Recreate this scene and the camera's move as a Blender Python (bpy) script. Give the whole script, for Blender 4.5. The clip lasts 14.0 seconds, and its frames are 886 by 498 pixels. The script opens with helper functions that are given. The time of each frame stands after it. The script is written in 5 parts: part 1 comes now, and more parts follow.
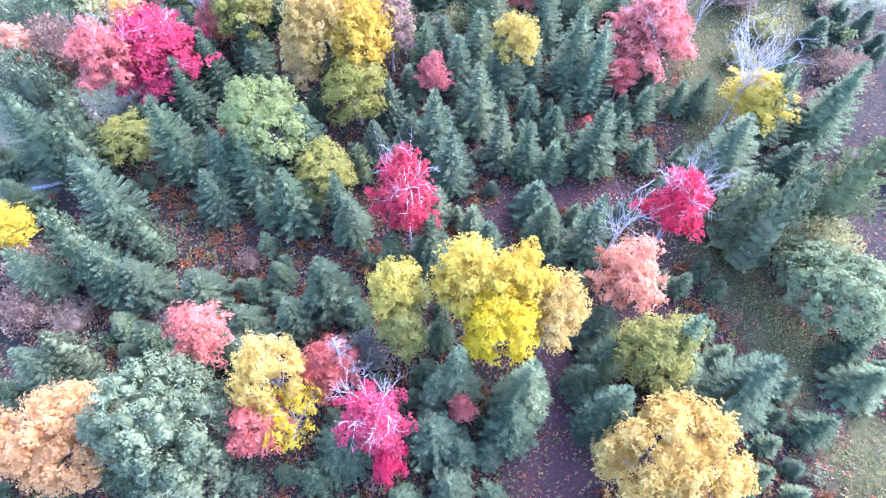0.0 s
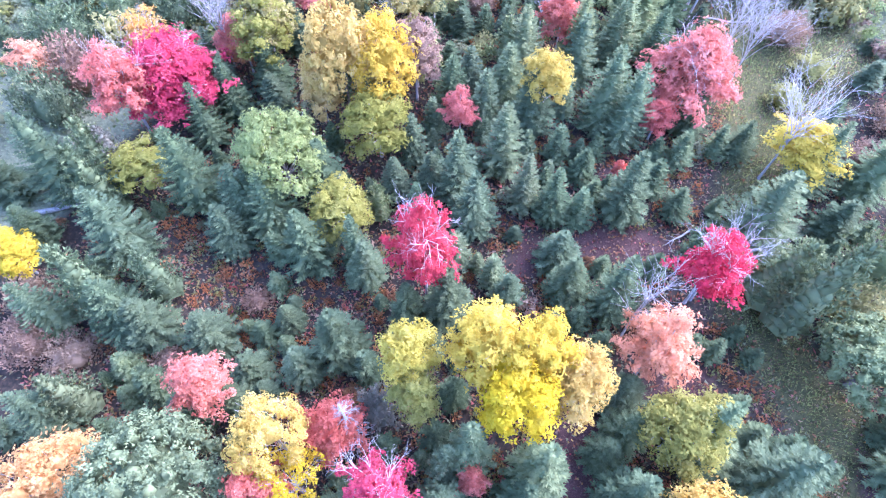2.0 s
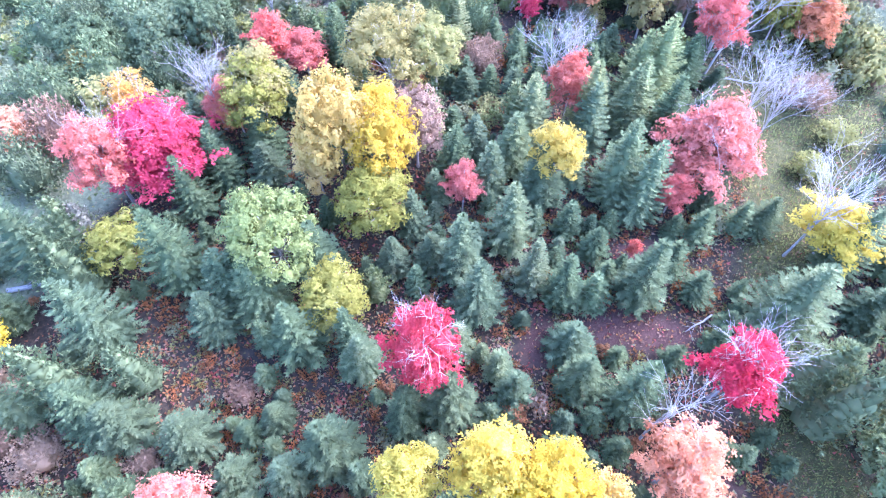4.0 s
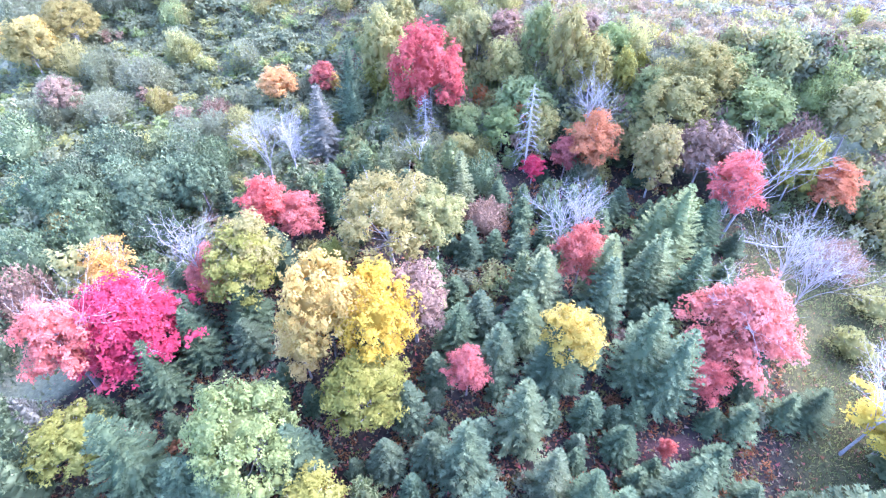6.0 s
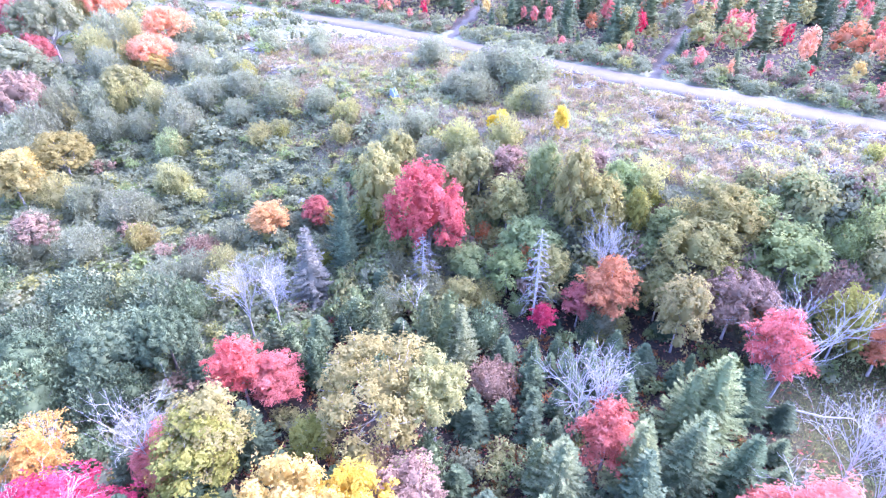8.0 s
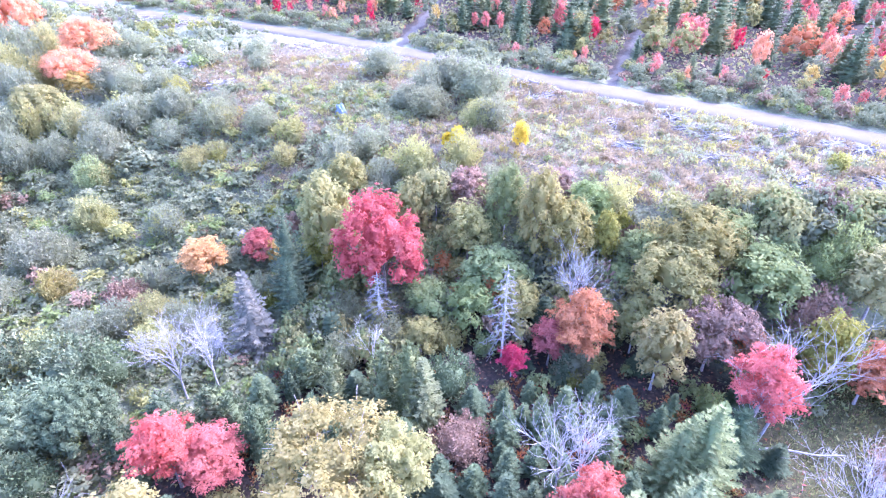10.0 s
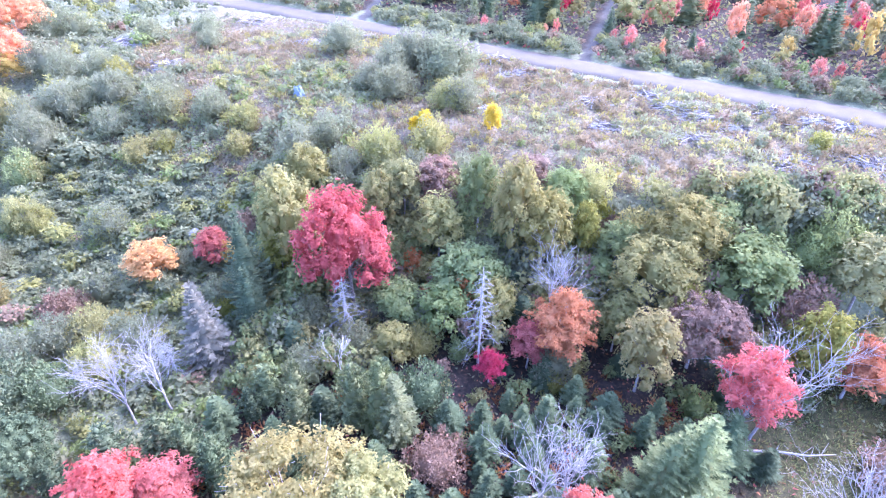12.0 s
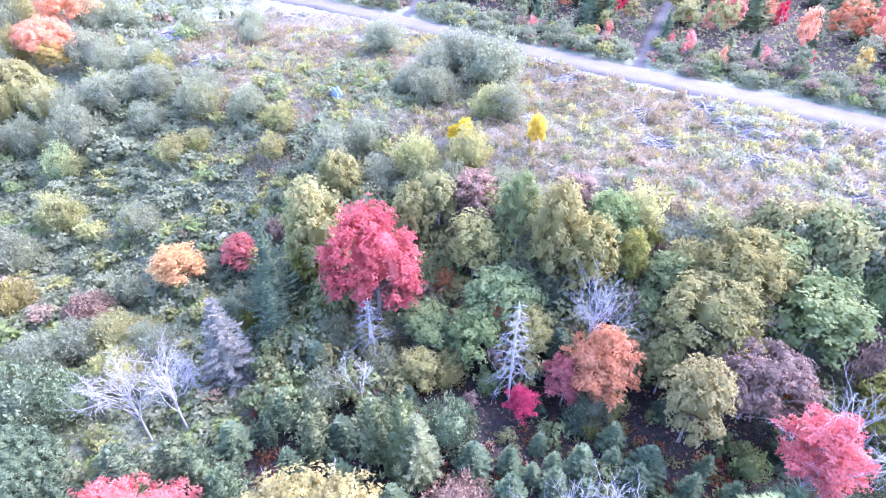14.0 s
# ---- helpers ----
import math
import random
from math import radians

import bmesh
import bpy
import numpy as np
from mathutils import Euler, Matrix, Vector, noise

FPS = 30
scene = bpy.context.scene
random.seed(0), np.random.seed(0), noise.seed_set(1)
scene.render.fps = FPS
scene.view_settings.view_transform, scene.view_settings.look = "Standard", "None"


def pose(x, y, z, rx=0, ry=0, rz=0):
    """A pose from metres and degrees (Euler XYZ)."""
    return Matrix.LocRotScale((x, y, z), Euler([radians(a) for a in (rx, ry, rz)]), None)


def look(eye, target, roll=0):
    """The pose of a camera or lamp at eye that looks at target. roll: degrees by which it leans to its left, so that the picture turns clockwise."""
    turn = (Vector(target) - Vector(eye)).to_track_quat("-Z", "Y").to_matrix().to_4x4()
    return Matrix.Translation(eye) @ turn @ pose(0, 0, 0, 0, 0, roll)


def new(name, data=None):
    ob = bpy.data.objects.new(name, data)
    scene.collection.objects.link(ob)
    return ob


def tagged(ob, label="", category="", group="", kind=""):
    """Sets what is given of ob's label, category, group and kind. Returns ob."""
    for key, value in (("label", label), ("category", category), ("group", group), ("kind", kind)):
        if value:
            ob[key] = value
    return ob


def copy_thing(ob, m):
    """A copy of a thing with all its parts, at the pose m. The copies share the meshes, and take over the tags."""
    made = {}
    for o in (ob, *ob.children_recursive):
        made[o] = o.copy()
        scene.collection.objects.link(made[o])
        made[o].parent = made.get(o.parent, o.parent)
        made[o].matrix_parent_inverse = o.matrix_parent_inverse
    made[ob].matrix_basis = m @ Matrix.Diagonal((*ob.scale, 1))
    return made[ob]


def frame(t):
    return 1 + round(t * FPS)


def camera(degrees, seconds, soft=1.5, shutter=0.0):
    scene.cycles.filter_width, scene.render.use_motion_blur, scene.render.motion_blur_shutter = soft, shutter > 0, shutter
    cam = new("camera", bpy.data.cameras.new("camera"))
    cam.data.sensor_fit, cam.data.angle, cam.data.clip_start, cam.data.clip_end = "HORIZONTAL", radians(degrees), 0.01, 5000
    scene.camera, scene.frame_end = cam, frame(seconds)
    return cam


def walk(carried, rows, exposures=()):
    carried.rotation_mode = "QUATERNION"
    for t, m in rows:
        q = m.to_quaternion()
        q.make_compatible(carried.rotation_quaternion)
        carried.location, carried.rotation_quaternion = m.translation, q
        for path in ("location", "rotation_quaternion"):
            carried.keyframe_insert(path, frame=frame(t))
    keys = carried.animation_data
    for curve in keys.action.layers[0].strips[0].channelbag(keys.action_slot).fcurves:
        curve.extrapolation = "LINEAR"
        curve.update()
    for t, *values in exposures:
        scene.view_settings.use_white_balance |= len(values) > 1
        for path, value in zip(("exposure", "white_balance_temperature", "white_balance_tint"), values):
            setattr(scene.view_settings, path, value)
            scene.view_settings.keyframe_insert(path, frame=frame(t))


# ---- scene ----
cam = camera(79.1, 14.0, soft=1.15)
METRES, EYE, TILT, LEAN, TURN = 36.0, 36.6, -57.5, 0.0, 0.0
ROWS = [
    (0.00, 0.0000, 0.0000, 0.0000, 0.00, 0.00, -0.00),
    (0.50, -0.0014, 0.0124, 0.0208, 1.28, -0.07, -1.93),
    (1.00, -0.0028, 0.0272, 0.0446, 1.62, -0.12, -2.44),
    (1.50, -0.0041, 0.0435, 0.0706, 1.71, -0.15, -2.48),
    (2.00, -0.0062, 0.0609, 0.0996, 1.77, -0.23, -2.61),
    (3.00, -0.0112, 0.0990, 0.1629, 1.82, -0.30, -2.73),
    (3.50, -0.0141, 0.1203, 0.1979, 1.85, -0.10, -2.78),
    (4.00, -0.0171, 0.1429, 0.2349, 1.87, 1.55, -2.84),
    (4.50, -0.0201, 0.1665, 0.2733, 1.90, 4.40, -2.90),
    (5.00, -0.0230, 0.1906, 0.3124, 1.92, 7.34, -2.94),
    (5.50, -0.0251, 0.2151, 0.3516, 1.98, 10.23, -2.98),
    (6.00, -0.0283, 0.2400, 0.3920, 2.01, 13.03, -3.02),
    (6.50, -0.0304, 0.2653, 0.4336, 2.05, 16.01, -3.07),
    (7.00, -0.0318, 0.2913, 0.4758, 2.12, 19.09, -3.13),
    (7.50, -0.0336, 0.3174, 0.5171, 2.16, 22.26, -3.15),
    (8.00, -0.0351, 0.3435, 0.5549, 2.14, 23.70, -3.18),
    (9.00, -0.0359, 0.3887, 0.6219, 1.16, 23.90, -1.81),
    (9.75, -0.0341, 0.4158, 0.6633, -0.22, 23.90, 0.19),
    (10.50, -0.0310, 0.4398, 0.7004, -1.43, 24.02, 1.90),
    (11.00, -0.0286, 0.4553, 0.7243, -2.04, 24.01, 2.72),
    (11.50, -0.0254, 0.4697, 0.7470, -2.42, 23.99, 3.22),
    (12.00, -0.0228, 0.4841, 0.7617, -2.69, 20.99, 3.50),
    (12.50, -0.0184, 0.4965, 0.7863, -2.80, 20.35, 3.71),
    (13.00, -0.0144, 0.5090, 0.8060, -2.89, 20.34, 3.87),
    (13.50, -0.0102, 0.5209, 0.8249, -2.96, 20.34, 3.97),
    (14.00, -0.0160, 0.5283, 0.8436, -0.20, 20.28, -0.49),
]
walk(cam, [(t, pose(0, 0, EYE, TILT, LEAN, TURN) @ pose(METRES * x, METRES * y, METRES * z, 90 + pitch, roll, yaw)) for t, x, y, z, yaw, pitch, roll in ROWS],
     exposures=[(0.0, 2.2, 4880, 29), (2.0, 2.2, 4880, 29), (4.5, 2.48, 4880, 26), (5.5, 2.47, 4860, 27), (7.0, 2.36, 4920, 39), (8.0, 2.37, 4930, 42), (11.0, 2.34, 4980, 39), (12.0, 2.18, 4990, 37), (13.0, 2.28, 4990, 38), (14.0, 2.32, 4990, 38)])

# ---- light: an even, milky evening sky with a weak wide sun ----
world = bpy.data.worlds.new("sky")
scene.world = world
world.use_nodes = True
wn = world.node_tree.nodes
sky = wn.new("ShaderNodeTexSky")
sky.sky_type, sky.sun_disc = "NISHITA", False
sky.sun_elevation, sky.sun_rotation = radians(38), radians(60)
sky.air_density, sky.dust_density, sky.ozone_density = 1.0, 2.6, 1.0
wn["Background"].inputs["Strength"].default_value = 0.3
world.node_tree.links.new(sky.outputs["Color"], wn["Background"].inputs["Color"])
sun = new("sun", bpy.data.lights.new("sun", "SUN"))
sun.data.energy, sun.data.angle, sun.data.color = 1.3, radians(60), (1.0, 0.96, 0.92)
SUN_FROM = Vector((math.sin(radians(60)) * math.cos(radians(38)), math.cos(radians(60)) * math.cos(radians(38)), math.sin(radians(38))))
sun.matrix_world = look(SUN_FROM * 50, (0, 0, 0))

rng = np.random.default_rng(7)


# ---- materials ----
def node_material(name, rough=0.8):
    m = bpy.data.materials.new(name)
    m.use_nodes = True
    n, l = m.node_tree.nodes, m.node_tree.links
    b = n["Principled BSDF"]
    b.inputs["Roughness"].default_value = rough
    b.inputs["Specular IOR Level"].default_value = 0.25
    return m, n, l, b


def ramp(n, stops):
    r = n.new("ShaderNodeValToRGB")
    e = r.color_ramp.elements
    while len(e) < len(stops):
        e.new(0.5)
    for el, (p, c) in zip(e, stops):
        el.position, el.color = p, (*c, 1)
    return r


def foliage(name, dark, mid, light, see_through=0.35, drift=0.06):
    """Leaves or needles: every leaf its own shade, every tree its own tint, soft patches over the crown."""
    m, n, l, b = node_material(name, 0.8)
    b.inputs["Specular IOR Level"].default_value = 0.08
    geo, info, tc = n.new("ShaderNodeNewGeometry"), n.new("ShaderNodeObjectInfo"), n.new("ShaderNodeTexCoord")
    patch = n.new("ShaderNodeTexNoise")
    patch.inputs["Scale"].default_value, patch.inputs["Detail"].default_value = 0.9, 3
    l.new(tc.outputs["Object"], patch.inputs["Vector"])
    add = n.new("ShaderNodeMath")
    add.operation = "MULTIPLY_ADD"
    l.new(geo.outputs["Random Per Island"], add.inputs[0])
    add.inputs[1].default_value = 0.15
    low = n.new("ShaderNodeMath")
    low.operation = "MULTIPLY_ADD"
    l.new(patch.outputs["Fac"], low.inputs[0])
    low.inputs[1].default_value, low.inputs[2].default_value = 0.95, -0.07
    l.new(low.outputs[0], add.inputs[2])
    r = ramp(n, [(0.12, dark), (0.5, mid), (0.9, light)])
    l.new(add.outputs[0], r.inputs[0])
    hsv = n.new("ShaderNodeHueSaturation")
    l.new(r.outputs["Color"], hsv.inputs["Color"])
    for socket, spread, base in (("Hue", drift * 0.4, 0.5 - drift * 0.2), ("Value", 0.16, 0.94), ("Saturation", 0.12, 0.92)):
        k = n.new("ShaderNodeMath")
        k.operation = "MULTIPLY_ADD"
        w = n.new("ShaderNodeTexWhiteNoise")
        w.noise_dimensions = "1D"
        seedling = n.new("ShaderNodeMath")
        seedling.operation = "ADD"
        l.new(info.outputs["Random"], seedling.inputs[0])
        seedling.inputs[1].default_value = len(socket)
        l.new(seedling.outputs[0], w.inputs["W"])
        l.new(w.outputs["Value"], k.inputs[0])
        k.inputs[1].default_value, k.inputs[2].default_value = spread, base
        l.new(k.outputs[0], hsv.inputs[socket])
    l.new(hsv.outputs["Color"], b.inputs["Base Color"])
    tr = n.new("ShaderNodeBsdfTranslucent")
    l.new(hsv.outputs["Color"], tr.inputs["Color"])
    mix = n.new("ShaderNodeMixShader")
    mix.inputs[0].default_value = see_through
    l.new(b.outputs[0], mix.inputs[1])
    l.new(tr.outputs[0], mix.inputs[2])
    l.new(mix.outputs[0], n["Material Output"].inputs["Surface"])
    return m


def bark(name, dark, light, scale=6.0):
    m, n, l, b = node_material(name, 0.85)
    tc, t1 = n.new("ShaderNodeTexCoord"), n.new("ShaderNodeTexNoise")
    t1.inputs["Scale"].default_value, t1.inputs["Detail"].default_value = scale, 6
    l.new(tc.outputs["Object"], t1.inputs["Vector"])
    r = ramp(n, [(0.3, dark), (0.7, light)])
    l.new(t1.outputs["Fac"], r.inputs[0])
    l.new(r.outputs["Color"], b.inputs["Base Color"])
    bump = n.new("ShaderNodeBump")
    bump.inputs["Strength"].default_value = 0.5
    l.new(t1.outputs["Fac"], bump.inputs["Height"])
    l.new(bump.outputs[0], b.inputs["Normal"])
    return m


LEAF = {
    "spruce": foliage("spruce_needles", (0.0394, 0.0536, 0.029), (0.108, 0.141, 0.07), (0.232, 0.274, 0.14), 0.15),
    "pale_spruce": foliage("pale_spruce_needles", (0.0582, 0.077, 0.0402), (0.151, 0.187, 0.0911), (0.286, 0.325, 0.159), 0.15),
    "pine": foliage("pine_needles", (0.0742, 0.0915, 0.038), (0.212, 0.239, 0.104), (0.382, 0.4, 0.18), 0.2),
    "grey_spruce": foliage("fading_grey_needles", (0.1, 0.098, 0.076), (0.22, 0.21, 0.16), (0.35, 0.33, 0.25), 0.2),
    "crimson": foliage("crimson_leaves", (0.25, 0.012, 0.03), (0.6, 0.045, 0.085), (0.74, 0.19, 0.21), 0.5, 0.03),
    "coral": foliage("coral_red_leaves", (0.32, 0.0616, 0.0495), (0.62, 0.185, 0.143), (0.75, 0.392, 0.297), 0.5, 0.03),
    "chartreuse": foliage("chartreuse_leaves", (0.26, 0.2, 0.015), (0.52, 0.44, 0.06), (0.66, 0.58, 0.15), 0.5, 0.03),
    "amber": foliage("amber_leaves", (0.34, 0.235, 0.025), (0.62, 0.47, 0.075), (0.73, 0.6, 0.19), 0.5, 0.03),
    "wheat": foliage("wheat_gold_leaves", (0.194, 0.151, 0.0503), (0.348, 0.287, 0.113), (0.442, 0.376, 0.186), 0.5, 0.04),
    "rose": foliage("rose_red_leaves", (0.24, 0.05, 0.046), (0.485, 0.14, 0.118), (0.63, 0.275, 0.215), 0.5, 0.03),
    "pink": foliage("salmon_pink_leaves", (0.42, 0.12, 0.09), (0.7, 0.265, 0.2), (0.79, 0.47, 0.38), 0.5, 0.03),
    "salmon": foliage("salmon_orange_leaves", (0.45, 0.165, 0.075), (0.745, 0.37, 0.2), (0.815, 0.53, 0.34), 0.5, 0.03),
    "orange": foliage("orange_leaves", (0.32, 0.11, 0.04), (0.58, 0.24, 0.1), (0.7, 0.41, 0.22), 0.5, 0.03),
    "peach": foliage("peach_gold_leaves", (0.37, 0.2, 0.05), (0.64, 0.39, 0.115), (0.75, 0.54, 0.23), 0.5, 0.05),
    "yellow": foliage("bright_yellow_leaves", (0.38, 0.25, 0.015), (0.655, 0.495, 0.04), (0.75, 0.61, 0.125), 0.5, 0.03),
    "gold": foliage("pale_gold_leaves", (0.38, 0.25, 0.06), (0.62, 0.455, 0.13), (0.73, 0.59, 0.26), 0.5, 0.03),
    "lime": foliage("yellow_green_leaves", (0.144, 0.135, 0.027), (0.324, 0.306, 0.0765), (0.486, 0.45, 0.162), 0.5, 0.04),
    "straw": foliage("olive_yellow_leaves", (0.19, 0.16, 0.05), (0.335, 0.288, 0.098), (0.44, 0.385, 0.16), 0.5, 0.04),
    "dry": foliage("bleached_dry_grass", (0.177, 0.14, 0.0791), (0.296, 0.24, 0.141), (0.362, 0.301, 0.183), 0.4, 0.04),
    "light_green": foliage("light_green_leaves", (0.121, 0.144, 0.044), (0.299, 0.34, 0.128), (0.452, 0.489, 0.207), 0.5, 0.04),
    "green": foliage("green_leaves", (0.129, 0.161, 0.0557), (0.253, 0.289, 0.103), (0.397, 0.419, 0.165), 0.48, 0.05),
    "olive": foliage("olive_leaves", (0.212, 0.2, 0.0723), (0.366, 0.341, 0.128), (0.472, 0.436, 0.174), 0.5, 0.05),
    "grey_green": foliage("grey_green_leaves", (0.165, 0.172, 0.094), (0.268, 0.276, 0.153), (0.36, 0.366, 0.209), 0.5, 0.05),
    # sage green, with distance haze put into the colour as extra paleness
    "sage": foliage("haze_lifted_sage_leaves", (0.195, 0.201, 0.115), (0.293, 0.302, 0.171), (0.366, 0.375, 0.215), 0.48, 0.04),
    "rust": foliage("rust_brown_leaves", (0.12, 0.045, 0.025), (0.34, 0.15, 0.065), (0.52, 0.3, 0.13), 0.4, 0.05),
    "brown": foliage("mauve_brown_leaves", (0.165, 0.1, 0.066), (0.285, 0.188, 0.125), (0.385, 0.275, 0.19), 0.25, 0.04),
}
BARK = {
    "grey": bark("grey_bark", (0.1, 0.085, 0.075), (0.24, 0.21, 0.19)),
    "pale": bark("pale_bark", (0.28, 0.25, 0.24), (0.5, 0.46, 0.44)),
    "bleached": bark("bleached_deadwood", (0.27, 0.25, 0.245), (0.5, 0.47, 0.46)),
    "white": bark("whitened_limbs", (0.36, 0.33, 0.33), (0.62, 0.58, 0.58)),
    "brown": bark("brown_bark", (0.055, 0.04, 0.03), (0.15, 0.11, 0.085)),
}


# ---- the lie of the land: a wooded slope that rises to a level clearing ----
def smooth(v):
    v = np.clip(v, 0, 1)
    return v * v * (3 - 2 * v)


def land(x, y):
    """Height of the ground, from its broad slopes."""
    x, y = np.asarray(x, float) / 1.2, np.asarray(y, float) / 1.2
    low, high = 51 - 0.2 * np.clip(x, -60, 40), 72 - 0.7 * np.clip(x, -60, 24)
    z = -0.2 + 4.7 * smooth((y - 6) / 40) + 6.9 * smooth((y - low) / (high - low))
    z = z + 0.05 * np.clip(-x - 60, 0, 400) + 0.04 * np.clip(y - 112, 0, 600)
    lump = 0.16 * np.sin(0.55 * x + 1.3 * np.sin(0.31 * y)) + 0.13 * np.sin(0.71 * y + 1.7 * np.sin(0.23 * x)) + 0.07 * np.sin(1.7 * x - 1.3 * y)
    level = 1 - 0.85 * np.exp(-((road_gap(1.2 * x, 1.2 * y) / 4.5) ** 4))
    return 1.2 * (z + lump * level)


def road_y(x):
    """The middle line of the gravel road."""
    x = np.asarray(x, float)
    return 121.6 - 0.682 * x - 0.00165 * np.clip(x, -160, 120) ** 2 - 1.5 * np.sin(0.0785 * (x + 2))


def road_gap(x, y):
    """Signed metres from the road's middle line, beyond it positive."""
    slope = (road_y(np.asarray(x, float) + 0.5) - road_y(np.asarray(x, float) - 0.5))
    return (np.asarray(y, float) - road_y(x)) / np.sqrt(1 + slope * slope)


def wood_edge(x):
    """Where the dense wood ends and the scrub and the clearing begin."""
    x = np.asarray(x, float)
    return 66 - 0.03 * np.clip(x - 4, -40, 25) ** 2


# ---- mesh makers ----
def mesh_of(name, verts, faces, mats, index=None, smooth_faces=False):
    me = bpy.data.meshes.new(name)
    me.from_pydata(verts, [], faces)
    for m in mats:
        me.materials.append(m)
    if index is not None:
        me.polygons.foreach_set("material_index", np.asarray(index, np.int32))
    if smooth_faces:
        me.polygons.foreach_set("use_smooth", np.ones(len(me.polygons), bool))
    me.update()
    return me


def unit(v):
    return v / (np.linalg.norm(v, axis=-1, keepdims=True) + 1e-9)


def tri_mesh(name, verts, faces, mats, index=None):
    """One mesh of triangles, from arrays."""
    me = bpy.data.meshes.new(name)
    n = len(faces)
    me.vertices.add(len(verts)), me.loops.add(3 * n), me.polygons.add(n)
    me.vertices.foreach_set("co", np.ascontiguousarray(verts, np.float32).ravel())
    me.loops.foreach_set("vertex_index", np.ascontiguousarray(faces, np.int32).ravel())
    me.polygons.foreach_set("loop_start", np.arange(0, 3 * n, 3, dtype=np.int32))
    me.polygons.foreach_set("loop_total", np.full(n, 3, np.int32))
    me.polygons.foreach_set("use_smooth", np.ones(n, bool))
    for m in mats:
        me.materials.append(m)
    if index is not None:
        me.polygons.foreach_set("material_index", np.asarray(index, np.int32))
    me.update(calc_edges=True)
    return me


def leaves(c, d, s, length, width):
    """Single leaves or needle sprays: from base c along d, side s."""
    c, d, s = (np.asarray(q, float) for q in (c, d, s))
    length, width = np.asarray(length)[:, None], np.asarray(width)[:, None]
    up = np.cross(d, s)
    v = np.stack([c + s * width * 0.55, c + d * length * 1.05 + up * width * 0.12, c - s * width * 0.55], 1)
    return v.reshape(-1, 3), np.arange(3 * len(c)).reshape(-1, 3)


def joined(pieces):
    """Several (vertices, triangles) as one."""
    at, V, F = 0, [], []
    for v, f in pieces:
        V.append(v), F.append(f + at)
        at += len(v)
    return np.concatenate(V), np.concatenate(F)


def random_dirs(n, r, flat=1.0):
    v = r.normal(size=(n, 3))
    v[:, 2] *= flat
    return unit(v)


def tube(verts, faces, points, radii, sides=5):
    """A tapered tube along points, added to verts and faces."""
    points = [np.asarray(p, float) for p in points]
    first = len(verts)
    for i, (p, r) in enumerate(zip(points, radii)):
        along = unit(points[min(i + 1, len(points) - 1)] - points[max(i - 1, 0)])
        a = unit(np.cross(along, (0.31, 0.95, 0.1)))
        b = np.cross(along, a)
        for k in range(sides):
            w = 2 * math.pi * k / sides
            verts.append(tuple(p + r * (math.cos(w) * a + math.sin(w) * b)))
    for i in range(len(points) - 1):
        for k in range(sides):
            q = first + i * sides
            faces.append((q + k, q + (k + 1) % sides, q + sides + (k + 1) % sides, q + sides + k))
    last = first + (len(points) - 1) * sides
    faces.append(tuple(last + k for k in range(sides)))


def trunk_mesh(name, height, radius, mat, r, lean=0.02):
    v, f = [], []
    n = 7
    pts = [(lean * height * math.sin(2.1 * i / n + 1) * i / n, lean * height * math.cos(1.7 * i / n) * i / n, -0.4 + (height + 0.4) * i / (n - 1)) for i in range(n)]
    tube(v, f, pts, [radius * (1.35 if i == 0 else 1) * (1 - 0.9 * i / (n - 1)) + 0.012 for i in range(n)], 7)
    return mesh_of(name, v, f, [mat], smooth_faces=True)


# ---- tree kinds: each one built once at a nominal size, then copied ----
def part(name, me, parent, label=""):
    ob = new(name, me)
    ob.parent = parent
    if label:
        ob["label"] = label
    return ob


def twig_spray(r, v, f, start, way, length, radius, order, lift):
    """A curving bare limb with its branches and twigs, added to v and f."""
    pts, d = [start], unit(way)
    for i in range(3):
        d = unit(d + r.normal(0, 0.16, 3) + np.array([0, 0, lift]))
        pts.append(pts[-1] + d * length / 3)
    tube(v, f, pts, [radius, radius * 0.78, radius * 0.55, max(radius * 0.25, 0.006)], 4 if order > 1 else 3)
    if order:
        for k in range(5 if order > 1 else 4):
            q = r.uniform(0.25, 0.98) * 3
            i = min(int(q), 2)
            b = pts[i] + (pts[i + 1] - pts[i]) * (q - i)
            side = unit(np.cross(d, random_dirs(1, r)[0]))
            twig_spray(r, v, f, b, d * 0.8 + side * r.uniform(0.45, 0.95), length * r.uniform(0.35, 0.6), max(radius * 0.5, 0.009), order - 1, lift)


def ball_of(level):
    bm = bmesh.new()
    bmesh.ops.create_icosphere(bm, subdivisions=level, radius=1)
    v = np.array([q.co[:] for q in bm.verts])
    f = np.array([[q.index for q in face.verts] for face in bm.faces])
    bm.free()
    return v, f


BALL = ball_of(2)
SMALL_BALL = ball_of(1)


def inner_mass(r, centre, sx, sz, full=0.8, ball=BALL):
    """The dense, shaded inside of one clump, with an uneven skin."""
    v, f = ball
    p1, p2, p3 = r.uniform(0, 6.28, 3)
    k = full * (1 + 0.16 * np.sin(4.1 * v[:, 0] + p1) * np.sin(3.7 * v[:, 1] + p2) + 0.12 * np.sin(6.3 * v[:, 2] + 5 * v[:, 0] + p3))
    return centre + v * k[:, None] * np.array([sx, sx, sz]), f


